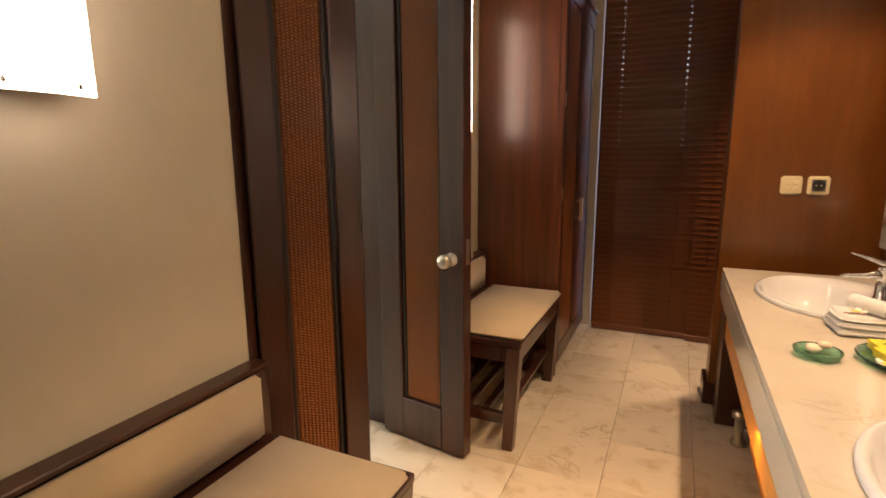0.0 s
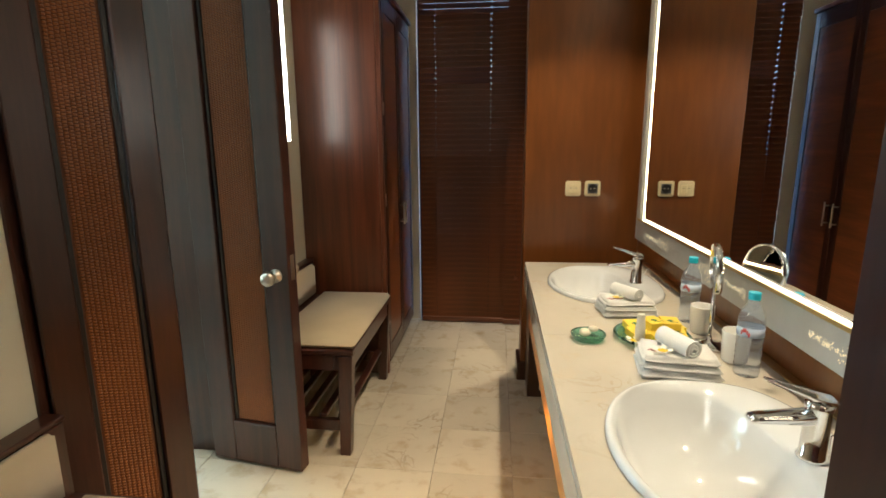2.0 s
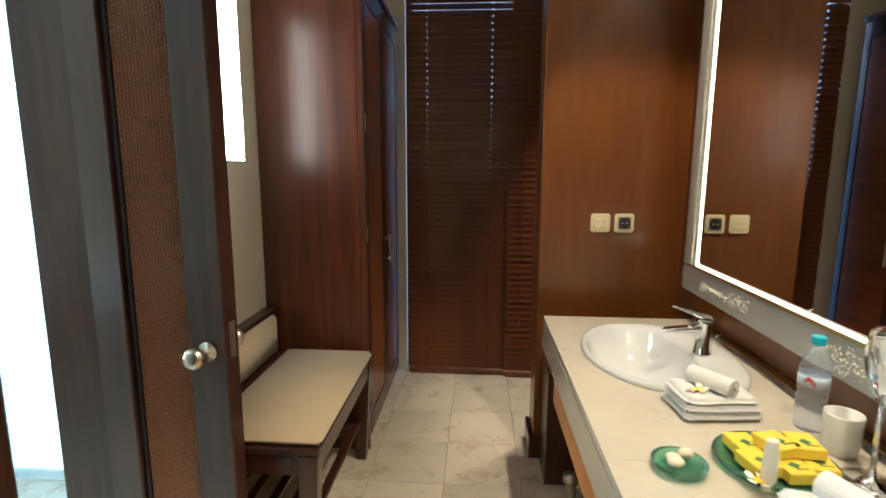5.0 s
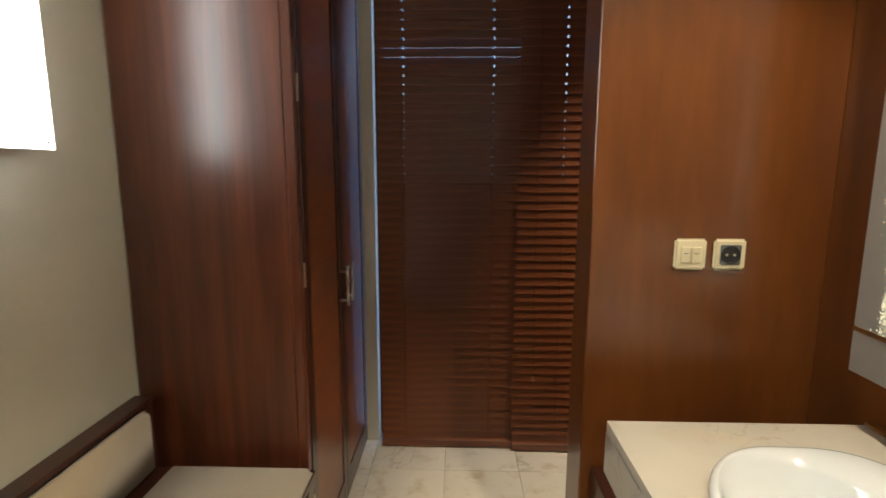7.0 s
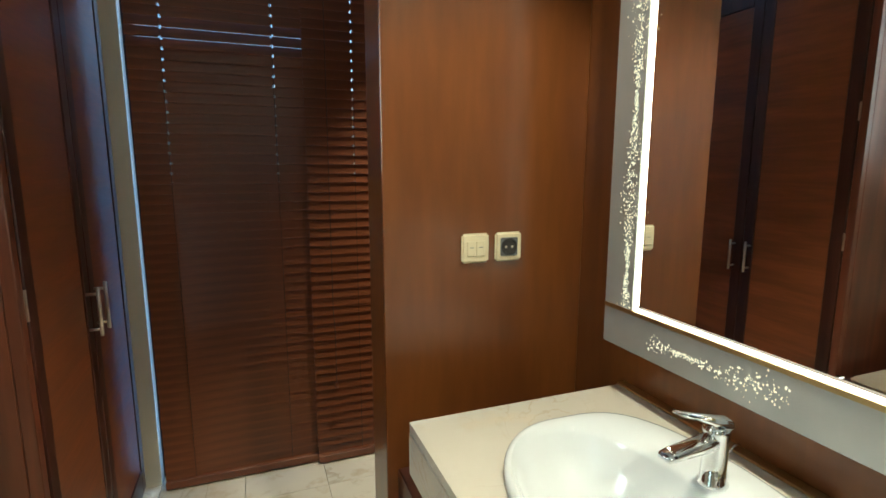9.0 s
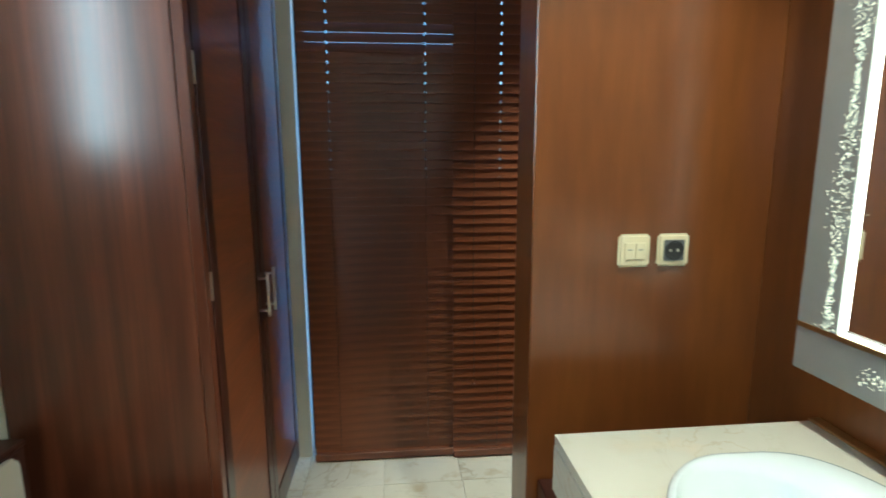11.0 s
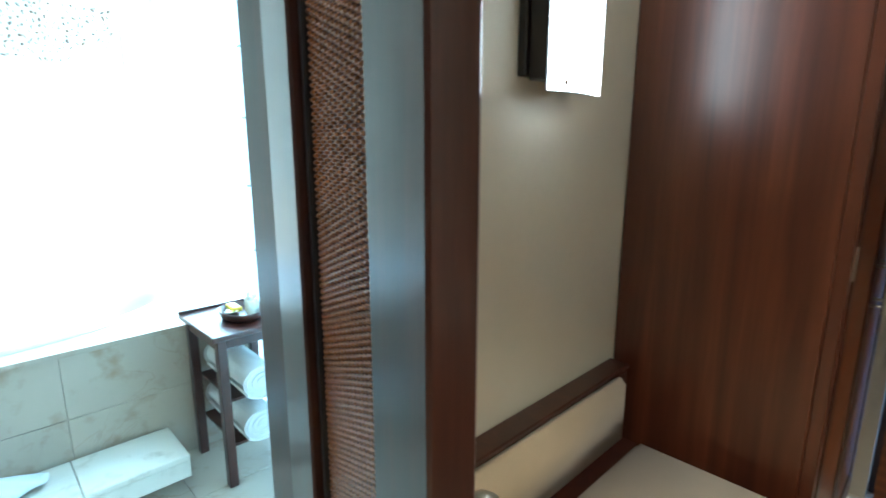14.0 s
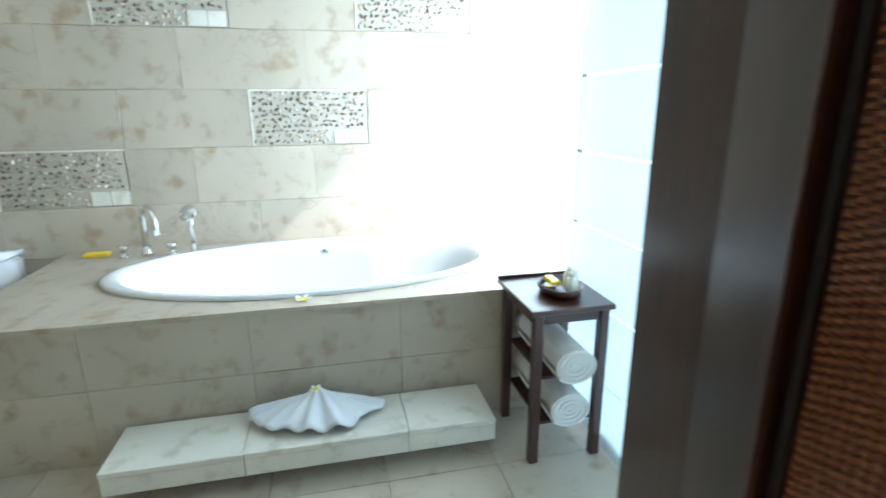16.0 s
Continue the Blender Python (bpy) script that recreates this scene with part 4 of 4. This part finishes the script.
def folded_towel(x, y, turn, size=1.0):
    root = thing("folded_towel", (x, y, 0.7505), "folded white face towels with a rolled one", "towel", "face towels")
    m = Matrix.Translation((x, y, 0.7505)) @ pose(0, 0, 0, 0, 0, turn) @ Matrix.Scale(size, 4)
    for k, (w, d) in enumerate(((0.1, 0.075), (0.097, 0.072), (0.093, 0.068))):
        own = box(-w, w, -d, d, k * 0.0185, k * 0.0185 + 0.019, 0.009, segments=3)
        bmesh.ops.subdivide_edges(own, edges=[e for e in own.edges if e.calc_length() > 0.06], cuts=6, use_grid_fill=True)
        for v in own.verts:
            v.co += Vector((noise.noise(v.co * 30 + Vector((k, x, y))) * 0.004, noise.noise(v.co * 28 + Vector((y, k, 3))) * 0.004, noise.noise(v.co * 22 + Vector((k, 5, x))) * 0.0035 + 0.002))
        bmesh.ops.transform(own, matrix=m, verts=own.verts)
        part("fold", own, TOWEL, root, smooth=True)
    own = bmesh.new()
    n, turns = 60, 2.6
    lo, hi = [], []
    for k in range(n + 1):
        f = k / n
        a = f * turns * 2 * math.pi
        r = 0.006 + 0.02 * f
        p = (r * math.cos(a), r * math.sin(a) + 0.08)
        lo.append(own.verts.new((p[0], -0.06, p[1])))
        hi.append(own.verts.new((p[0], 0.06, p[1])))
    for k in range(n):
        own.faces.new((lo[k], lo[k + 1], hi[k + 1], hi[k]))
    thicken(own, 0.005)
    bmesh.ops.rotate(own, verts=own.verts, cent=(0, 0, 0.06), matrix=Matrix.Rotation(radians(28), 3, "Z"))
    bmesh.ops.transform(own, matrix=m, verts=own.verts)
    part("roll", own, TOWEL, root, "rolled white face towel")
    own = tube([(-0.075 + 0.008 * k, -0.02 + 0.006 * math.sin(k * 2.1), 0.0595 + 0.0008 * (k % 2)) for k in range(8)], 0.0022, 5)
    bmesh.ops.transform(own, matrix=m, verts=own.verts)
    part("embroidery", own, PINK_PRINT, root, "pink stitched script")
    return root


folded_towel(1.115, 1.655, -8)
folded_towel(1.1, 2.13, 4, 0.95)
flower(1.07, 1.63, 0.811, 0.026)
flower(1.06, 2.11, 0.808, 0.024)

stop = thing("door_stop", (-0.2, 2.0, 0), "small steel floor door stop with black rubber", "door stop")
part("base", lathe([(0, 0), (0.021, 0), (0.021, 0.02), (0.019, 0.023), (0, 0.023)], (-0.178, 2.199, 0), 20), STEEL, stop, smooth=True)
part("rubber_ring", lathe([(0.0, 0.023), (0.022, 0.023), (0.023, 0.027), (0.023, 0.036), (0.018, 0.042), (0, 0.042)], (-0.178, 2.199, 0), 20), RUBBER, stop, "black rubber cap", smooth=True)

for (lx, ly), _, _ in DOWNLIGHTS:
    dl = thing("downlight", (lx, ly, TOP), "small recessed ceiling downlight", "ceiling light", "downlights")
    part("trim_ring", lathe([(0.035, -0.001), (0.05, -0.001), (0.05, -0.008), (0.035, -0.012), (0.035, -0.001)], (lx, ly, TOP), 24), STEEL, dl, smooth=True)
    part("bulb", lathe([(0, -0.001), (0.03, -0.001), (0.03, -0.004), (0, -0.005)], (lx, ly, TOP), 20), BULB, dl)

# ---------------------------------------------------------------- bath
TX, TZ, TY0, TY1 = -1.878, 0.557, 0.43, 2.695
CXB, CYB, RA, RB = -2.40, 1.66, 0.44, 0.88
tub = thing("bathtub_surround", (-2.4, 1.6, 0), "limestone clad bathtub surround with oval opening", "bathtub surround")


part("deck", oval_slab(bmesh.new(), BX + 0.003, TX + 0.012, TY0, TY1, TZ - 0.02, TZ, CXB, CYB, RA - 0.02, RB - 0.02, 64), BATH_STONE, tub)
core = box(TX - 0.03, TX - 0.012, TY0 + 0.01, TY1, 0, TZ - 0.021)
box(BX + 0.003, TX - 0.031, TY0 + 0.012, TY0 + 0.04, 0, TZ - 0.021, bm=core)
part("core", core, GROUT, tub)
bt = thing("bathtub", (CXB, CYB, 0.1), "white oval bathtub dropped into the stone deck", "bathtub")
part("tub_shell", lathe([(1.0, TZ + 0.002), (1.0, TZ + 0.014), (0.985, TZ + 0.02), (0.93, TZ + 0.018), (0.91, TZ + 0.005), (0.88, TZ - 0.1), (0.8, TZ - 0.33), (0.7, TZ - 0.4), (0.4, TZ - 0.415), (0, TZ - 0.42)], (CXB, CYB, 0), 64, scale=(RA, RB)), PORCELAIN, bt, smooth=True)
part("overflow", lathe([(0, 0), (0.03, 0), (0.03, 0.008), (0.024, 0.014), (0, 0.015)], (CXB - 0.405, CYB + 0.05, TZ - 0.06), 20, m=pose(0, 0, 0, 0, 90, 0)), CHROME, bt, "chrome overflow cap", smooth=True)

tap = thing("bath_tap", (-2.74, 0.85, TZ), "chrome bath filler with swan neck spout", "tap")
arc = [(-2.76, 0.85, TZ + 0.001), (-2.76, 0.85, TZ + 0.17)] + [(-2.76 + 0.0 + 0.075 * (1 - math.cos(a)), 0.85 + 0.05 * (1 - math.cos(a)), TZ + 0.17 + 0.085 * math.sin(a)) for a in (math.pi * k / 10 for k in range(1, 11))] + [(-2.605, 0.953, TZ + 0.135)]
part("spout", tube(arc, 0.017, 14), CHROME, tap, smooth=True)
part("collar", lathe([(0, 0), (0.028, 0), (0.028, 0.02), (0.02, 0.03), (0.019, 0.05), (0, 0.05)], (-2.76, 0.85, TZ + 0.0005), 20), CHROME, tap, smooth=True)
for hy in (0.745, 0.965):
    part("handle", lathe([(0, 0), (0.028, 0), (0.028, 0.008), (0.015, 0.014), (0.015, 0.035), (0.027, 0.04), (0.027, 0.06), (0, 0.064)], (-2.75, hy, TZ + 0.0005), 18), CHROME, tap, smooth=True)
hs = thing("hand_shower", (-2.75, 1.07, TZ), "chrome hand shower standing in its holder", "shower")
part("holder", lathe([(0, 0), (0.024, 0), (0.024, 0.01), (0.014, 0.016), (0.013, 0.05), (0, 0.05)], (-2.75, 1.07, TZ + 0.0005), 18), CHROME, hs, smooth=True)
part("stem", tube([(-2.75, 1.07, TZ + 0.04), (-2.75, 1.07, TZ + 0.14), (-2.735, 1.075, TZ + 0.19)], 0.012, 12), CHROME, hs, smooth=True)
part("head", lathe([(0, 0), (0.03, 0.002), (0.045, 0.02), (0.045, 0.03), (0, 0.034)], (-2.735, 1.08, TZ + 0.2), 22, m=pose(0, 0, 0, 20, 55, 0)), CHROME, hs, smooth=True)
soap = thing("soap_bar", (-2.8, 0.6, TZ), "yellow wrapped soap bar on the tub deck", "soap")
part("wrapper", box(-2.83, -2.77, 0.55, 0.66, TZ + 0.0005, TZ + 0.02, 0.005, segments=2), YELLOW, soap)
flower(-1.93, 1.64, TZ, 0.035)

step = thing("bath_step", (-1.75, 1.65, 0), "pale travertine step in front of the tub", "step")
SY0, SY1, SX, SZ = 0.985, 2.31, -1.618, 0.151
part("base", box(TX + 0.014, SX - 0.09, SY0 + 0.1, SY1 - 0.1, 0.0, SZ - 0.092, 0.003), BATH_STONE, step)
cuts = (SY0, 1.425, 1.985, SY1)
for a, b in zip(cuts, cuts[1:]):
    part("tread", box(TX + 0.014, SX + 0.012, a + 0.001, b - 0.001, SZ - 0.022, SZ, 0.003), STEP_STONE, step)
    part("riser", box(SX - 0.012, SX + 0.008, a + 0.001, b - 0.001, SZ - 0.09, SZ - 0.0225, 0.002), STEP_STONE, step)
    part("filler", box(TX + 0.015, SX - 0.0125, a + 0.001, b - 0.001, SZ - 0.09, SZ - 0.0225), STEP_STONE, step)

# fan-folded bath mat
mat = thing("bath_mat", (-1.74, 1.66, SZ), "white cloth bath mat folded into a fan", "bath mat")
own = bmesh.new()
NU, NV = 64, 12
grid = []
for i in range(NU + 1):
    f = i / NU
    a = math.pi * (0.06 + 0.88 * f)
    row = []
    for j in range(NV + 1):
        g = j / NV
        r = 0.02 + (0.2 + 0.03 * noise.noise(Vector((7 * f, 0, 5)))) * g
        pleat = math.cos(f * math.pi * 17 + 1.6 * math.sin(6 * f)) * (0.65 + 0.35 * math.sin(11 * f + 2)) + 0.5 * noise.noise(Vector((9 * f, 3 * g, 1)))
        x = -1.84 + 0.9 * r * math.sin(a)
        y = 1.67 - 1.15 * r * math.cos(a)
        z = SZ + 0.012 + 0.085 * (1 - g) ** 0.8 * (0.5 + 0.5 * math.sin(a)) + (0.016 + 0.006 * math.sin(3 * f + 1)) * g ** 0.7 * (pleat + 1.2) * 0.75
        row.append(own.verts.new((x, y, z)))
    grid.append(row)
for i in range(NU):
    for j in range(NV):
        own.faces.new((grid[i][j], grid[i + 1][j], grid[i + 1][j + 1], grid[i][j + 1]))
thicken(own, 0.006)
part("cloth", own, TOWEL_BLUE, mat, smooth=True)
flower(-1.80, 1.665, SZ + 0.094, 0.024)

# side table
table = thing("side_table", (-1.69, 2.53, 0), "dark wooden side table with two towel shelves", "table")
QX0, QX1, QY0, QY1, QZ = -1.866, -1.505, 2.392, 2.7, 0.605
for x in (QX0 + 0.03, QX1 - 0.03):
    for y in (QY0 + 0.035, QY1 - 0.03):
        part("leg", box(x - 0.017, x + 0.017, y - 0.017, y + 0.017, 0.0, QZ - 0.02, 0.003), DARK_WOOD, table)
part("top", box(QX0, QX1, QY0, QY1, QZ - 0.02, QZ, 0.003), DARK_WOOD, table)
part("gallery", box(QX0, QX0 + 0.012, QY0, QY1, QZ + 0.0005, QZ + 0.012, 0.002), DARK_WOOD, table)
for z in (0.17, 0.35):
    part("shelf", box(QX0 + 0.02, QX1 - 0.02, QY0 + 0.055, QY1 - 0.05, z - 0.012, z, 0.002), DARK_WOOD, table)
for y in (QY0 + 0.028, QY1 - 0.03):
    part("apron", box(QX0 + 0.05, QX1 - 0.05, y - 0.008, y + 0.008, QZ - 0.06, QZ - 0.021, 0.002), DARK_WOOD, table)
for x in (QX0 + 0.03, QX1 - 0.03):
    part("apron", box(x - 0.008, x + 0.008, QY0 + 0.055, QY1 - 0.05, QZ - 0.06, QZ - 0.021, 0.002), DARK_WOOD, table)


def rolled_towel(z, slip):
    root = thing("rolled_towel", (-1.68, 2.53, z), "rolled white bath towel on the table shelf", "towel", "rolled towels")
    own = bmesh.new()
    n, turns = 72, 3.2
    rows = []
    for j in range(7):
        f = j / 6
        rows.append([])
        for k in range(n + 1):
            q = k / n
            a = -q * turns * 2 * math.pi - 1.2
            r = (0.012 + 0.052 * q) * (1 + 0.02 * math.sin(9 * f + 5 * q))
            rows[-1].append(own.verts.new((-1.88 + slip + 0.40 * f, 2.535 + 1.25 * r * math.cos(a), z + 0.068 + r * math.sin(a))))
    for a, b in zip(rows, rows[1:]):
        for k in range(n):
            own.faces.new((a[k], a[k + 1], b[k + 1], b[k]))
    thicken(own, 0.008)
    part("roll", own, TOWEL, root)
    for xe in (-1.872 + slip, -1.489 + slip):
        end = lathe([(0, 0), (0.058, 0), (0.058, 0.004), (0, 0.004)], (xe, 2.535, z + 0.068), 28, scale=(1, 1.25), m=pose(0, 0, 0, 0, 90, 0))
        part("inner_fold", end, TOWEL, root)
    patch = bmesh.new()
    for k in range(3):
        box(-1.86 + slip + k * 0.018, -1.85 + slip + k * 0.018, 2.49, 2.51, z + 0.118, z + 0.1285, bm=patch)
    part("embroidery", patch, PINK_PRINT, root, "faded pink stitched mark")
    return root


rolled_towel(0.171, 0.01)
rolled_towel(0.351, 0.035)
bowl = thing("wooden_bowl", (-1.66, 2.56, QZ), "oval dark wooden bowl of toiletries", "bowl")
part("bowl_body", lathe([(0, 0.004), (0.075, 0.0), (0.095, 0.01), (0.105, 0.035), (0.102, 0.037), (0.09, 0.014), (0, 0.01)], (-1.66, 2.56, QZ + 0.0005), 32, scale=(1.0, 0.75)), DARK_WOOD, bowl, smooth=True)
for k, (dx, dy) in enumerate(((0.05, 0.02), (0.02, 0.045), (-0.015, 0.04))):
    tbt = thing("toiletry_bottle", (-1.66 + dx, 2.56 + dy, QZ + 0.011), "small cream toiletry bottle with gold lettering", "bottle", "toiletry bottles")
    part("body", lathe([(0, 0), (0.016, 0), (0.017, 0.003), (0.017, 0.055), (0.012, 0.062), (0.009, 0.064), (0, 0.064)], (-1.66 + dx, 2.56 + dy, QZ + 0.0115), 16), TOILETRY, tbt, smooth=True)
    part("cap", lathe([(0, 0.064), (0.01, 0.064), (0.01, 0.08), (0, 0.081)], (-1.66 + dx, 2.56 + dy, QZ + 0.0115), 14), CUP, tbt, smooth=True)
sb = thing("soap_bar", (-1.7, 2.53, QZ + 0.02), "yellow wrapped soap in the wooden bowl", "soap")
part("wrapper", box(-1.75, -1.67, 2.535, 2.57, QZ + 0.02, QZ + 0.04, 0.004), YELLOW, sb)
flower(-1.67, 2.525, QZ + 0.022, 0.025)

# frosted glass wall with clear lines
for name, a, b in (("window_2", BX, -1.9), ("window_3", -1.9, WB)):
    gw = thing(name, ((a + b) / 2, GY, 0), "tall frosted glass wall with clear horizontal lines", "glass wall", kind="structure")
    zs = [0.0, 0.27, 0.545, 0.82, 1.095, 1.37, 1.645, 1.92, 2.12]
    for z0, z1 in zip(zs, zs[1:]):
        pn = part("pane", box(a + 0.002, b - 0.002, GY, GY + 0.01, z0 + 0.006, z1 - 0.006), FROST, gw)
        pn.visible_shadow = False
        if z0 > 0:
            ln = part("clear_line", box(a + 0.002, b - 0.002, GY + 0.003, GY + 0.007, z0 - 0.006, z0 + 0.006), PANE, gw, "clear line in the glass")
            ln.visible_shadow = False

# toilet beside the tub
wc = thing("toilet", (-2.5, 0.05, 0), "white porcelain toilet with cistern beside the tub", "toilet")
part("cistern", box(-2.9, -2.72, -0.16, 0.24, 0.3, 0.575, 0.02, segments=3), PORCELAIN, wc, smooth=True)
part("cistern_lid", box(-2.905, -2.71, -0.17, 0.25, 0.577, 0.6, 0.01, segments=2), PORCELAIN, wc, smooth=True)
part("pan", lathe([(0, 0), (0.6, 0), (0.55, 0.1), (0.6, 0.2), (0.95, 0.34), (1.0, 0.39), (0.85, 0.395), (0.7, 0.3), (0, 0.2)], (-2.45, 0.04, 0), 36, scale=(0.26, 0.185)), PORCELAIN, wc, smooth=True)
part("seat_lid", lathe([(0, 0.0), (1.0, 0.0), (1.02, 0.012), (0.98, 0.026), (0, 0.03)], (-2.45, 0.04, 0.397), 36, scale=(0.265, 0.19)), PORCELAIN, wc, smooth=True)

# ---------------------------------------------------------------- pieces: tiles and pebbles
tiles(floor, "tile", span(WX + 0.002, RX, 0.33, 0.39), span(BY, FY + 0.15, 0.33, 2.887), 0.0, "z", MARBLE, gap=0.0014)
tiles(bpy.data.objects["floor_bath"], "tile", span(-1.9, WB - 0.004, 0.4, -1.55), span(SY, GY - 0.002, 0.4, 2.3), 0.0, "z", BATH_STONE)
tiles(tub, "cladding_tile", span(TY0 - 0.005, TY1, 0.56, 1.44), [0.0, 0.3, TZ - 0.021], TX, "x", BATH_STONE, gap=0.0012)
back = bpy.data.objects["wall_bath_back"]
ROWS = [TZ + 0.02 - 0.05 + 0.003, 0.785, 1.073, 1.36, 1.648, 1.935, 2.22, 2.51, 2.78]
PANELS = {(1, 0): (0.165, 0.765), (2, 0): (1.385, 1.99), (4, 0): (0.72, 1.33), (4, 1): (1.95, 2.56)}
for r, (z0, z1) in enumerate(zip(ROWS, ROWS[1:])):
    holes = sorted(v for (rr, _), v in PANELS.items() if rr == r)
    lines = span(SY, GY, 0.61, 0.165 + 0.305 * (r % 2))
    for a, b in holes:
        lines = sorted([y for y in lines if not (a - 0.12 < y < b + 0.12)] + [a, b])
    skip = {(i, 0) for i, y in enumerate(lines) if any(abs(y - a) < 1e-6 for a, b in holes)}
    tiles(back, "tile", lines, [z0, z1], BX, "x", BATH_STONE, gap=0.0012, skip=skip)
PEBBLE, _n, _l, _b = shader("river pebbles", 0.5)
_g = _n.new("ShaderNodeNewGeometry")
_r = _n.new("ShaderNodeValToRGB")
_r.color_ramp.elements[0].color, _r.color_ramp.elements[1].color = (0.1, 0.07, 0.05, 1), (0.66, 0.62, 0.54, 1)
for p, c in ((0.25, (0.16, 0.1, 0.06, 1)), (0.5, (0.3, 0.26, 0.2, 1)), (0.75, (0.42, 0.33, 0.22, 1))):
    _r.color_ramp.elements.new(p).color = c
_l.new(_g.outputs["Random Per Island"], _r.inputs[0])
_l.new(_r.outputs[0], _b.inputs["Base Color"])
PEB_BED = plain("pebble mortar", (0.46, 0.42, 0.35), 0.85)


def pebble_panel(y0, y1, z0, z1, seed):
    inset = part("pebble_inset", box(BX - 0.011, BX - 0.004, y0 + 0.004, y1 - 0.004, z0 + 0.004, z1 - 0.004), PEB_BED, back, "pale mortar panel set with river pebbles")
    edge = box(BX - 0.011, BX + 0.003, y0, y0 + 0.008, z0, z1)
    box(BX - 0.011, BX + 0.003, y0 + 0.009, y1, z1 - 0.008, z1, bm=edge)
    part("inset_edge", edge, STEP_STONE, inset)
    rnd = random.Random(seed)
    bm = bmesh.new()
    ny, nz = 21, 10
    for i in range(ny):
        for j in range(nz):
            y = y0 + 0.02 + (i + 0.5 * (j % 2)) * (y1 - y0 - 0.04) / ny + rnd.uniform(-0.009, 0.009)
            z = z0 + 0.02 + j * (z1 - z0 - 0.04) / (nz - 1) + rnd.uniform(-0.008, 0.008)
            if z < z0 + 0.085 and y > y1 - 0.2:
                continue
            a, c, turn = rnd.uniform(0.007, 0.0145), rnd.uniform(0.005, 0.0095), rnd.uniform(0, 3.1)
            rings = []
            for rr, h in ((1.0, 0.0), (0.75, 0.005), (0.3, 0.008)):
                ring = []
                for k in range(7):
                    t = 2 * math.pi * k / 7
                    u, v = a * rr * math.cos(t), c * rr * math.sin(t)
                    ring.append(bm.verts.new((BX - 0.004 + h, y + u * math.cos(turn) - v * math.sin(turn), z + u * math.sin(turn) + v * math.cos(turn))))
                rings.append(ring)
            for p, q in zip(rings, rings[1:]):
                for k in range(7):
                    bm.faces.new((p[k], p[(k + 1) % 7], q[(k + 1) % 7], q[k]))
            bm.faces.new(rings[-1])
    part("pebbles", bm, PEBBLE, inset, "brown and grey river pebbles", kind="stuff")
    for k in range(2):
        part("accent_tile", box(BX - 0.0038, BX + 0.002, y1 - 0.185 + k * 0.09, y1 - 0.1 + k * 0.09, z0 + 0.006, z0 + 0.078, 0.002), STEP_STONE, inset)


for k, ((r, _), (a, b)) in enumerate(PANELS.items()):
    pebble_panel(a, b, ROWS[r], ROWS[r + 1], k)

# the bath room's things stand in a room set a little back from the doorway
BATH = ("wall_bath_back", "wall_bath_south", "ceiling_bath", "floor_bath", "lintel", "sun_cut_eave", "bathtub_surround", "bathtub", "bath_tap", "hand_shower",
        "soap_bar", "bath_step", "bath_mat", "side_table", "rolled_towel", "wooden_bowl", "toiletry_bottle", "window_2", "window_3", "toilet")
for ob in list(scene.objects):
    if ob.parent is None and (ob.name.split(".")[0] in BATH or ob.name.startswith("frangipani") and ob.location.x < -1):
        ob.location += Vector((-0.083, 0.073, 0))
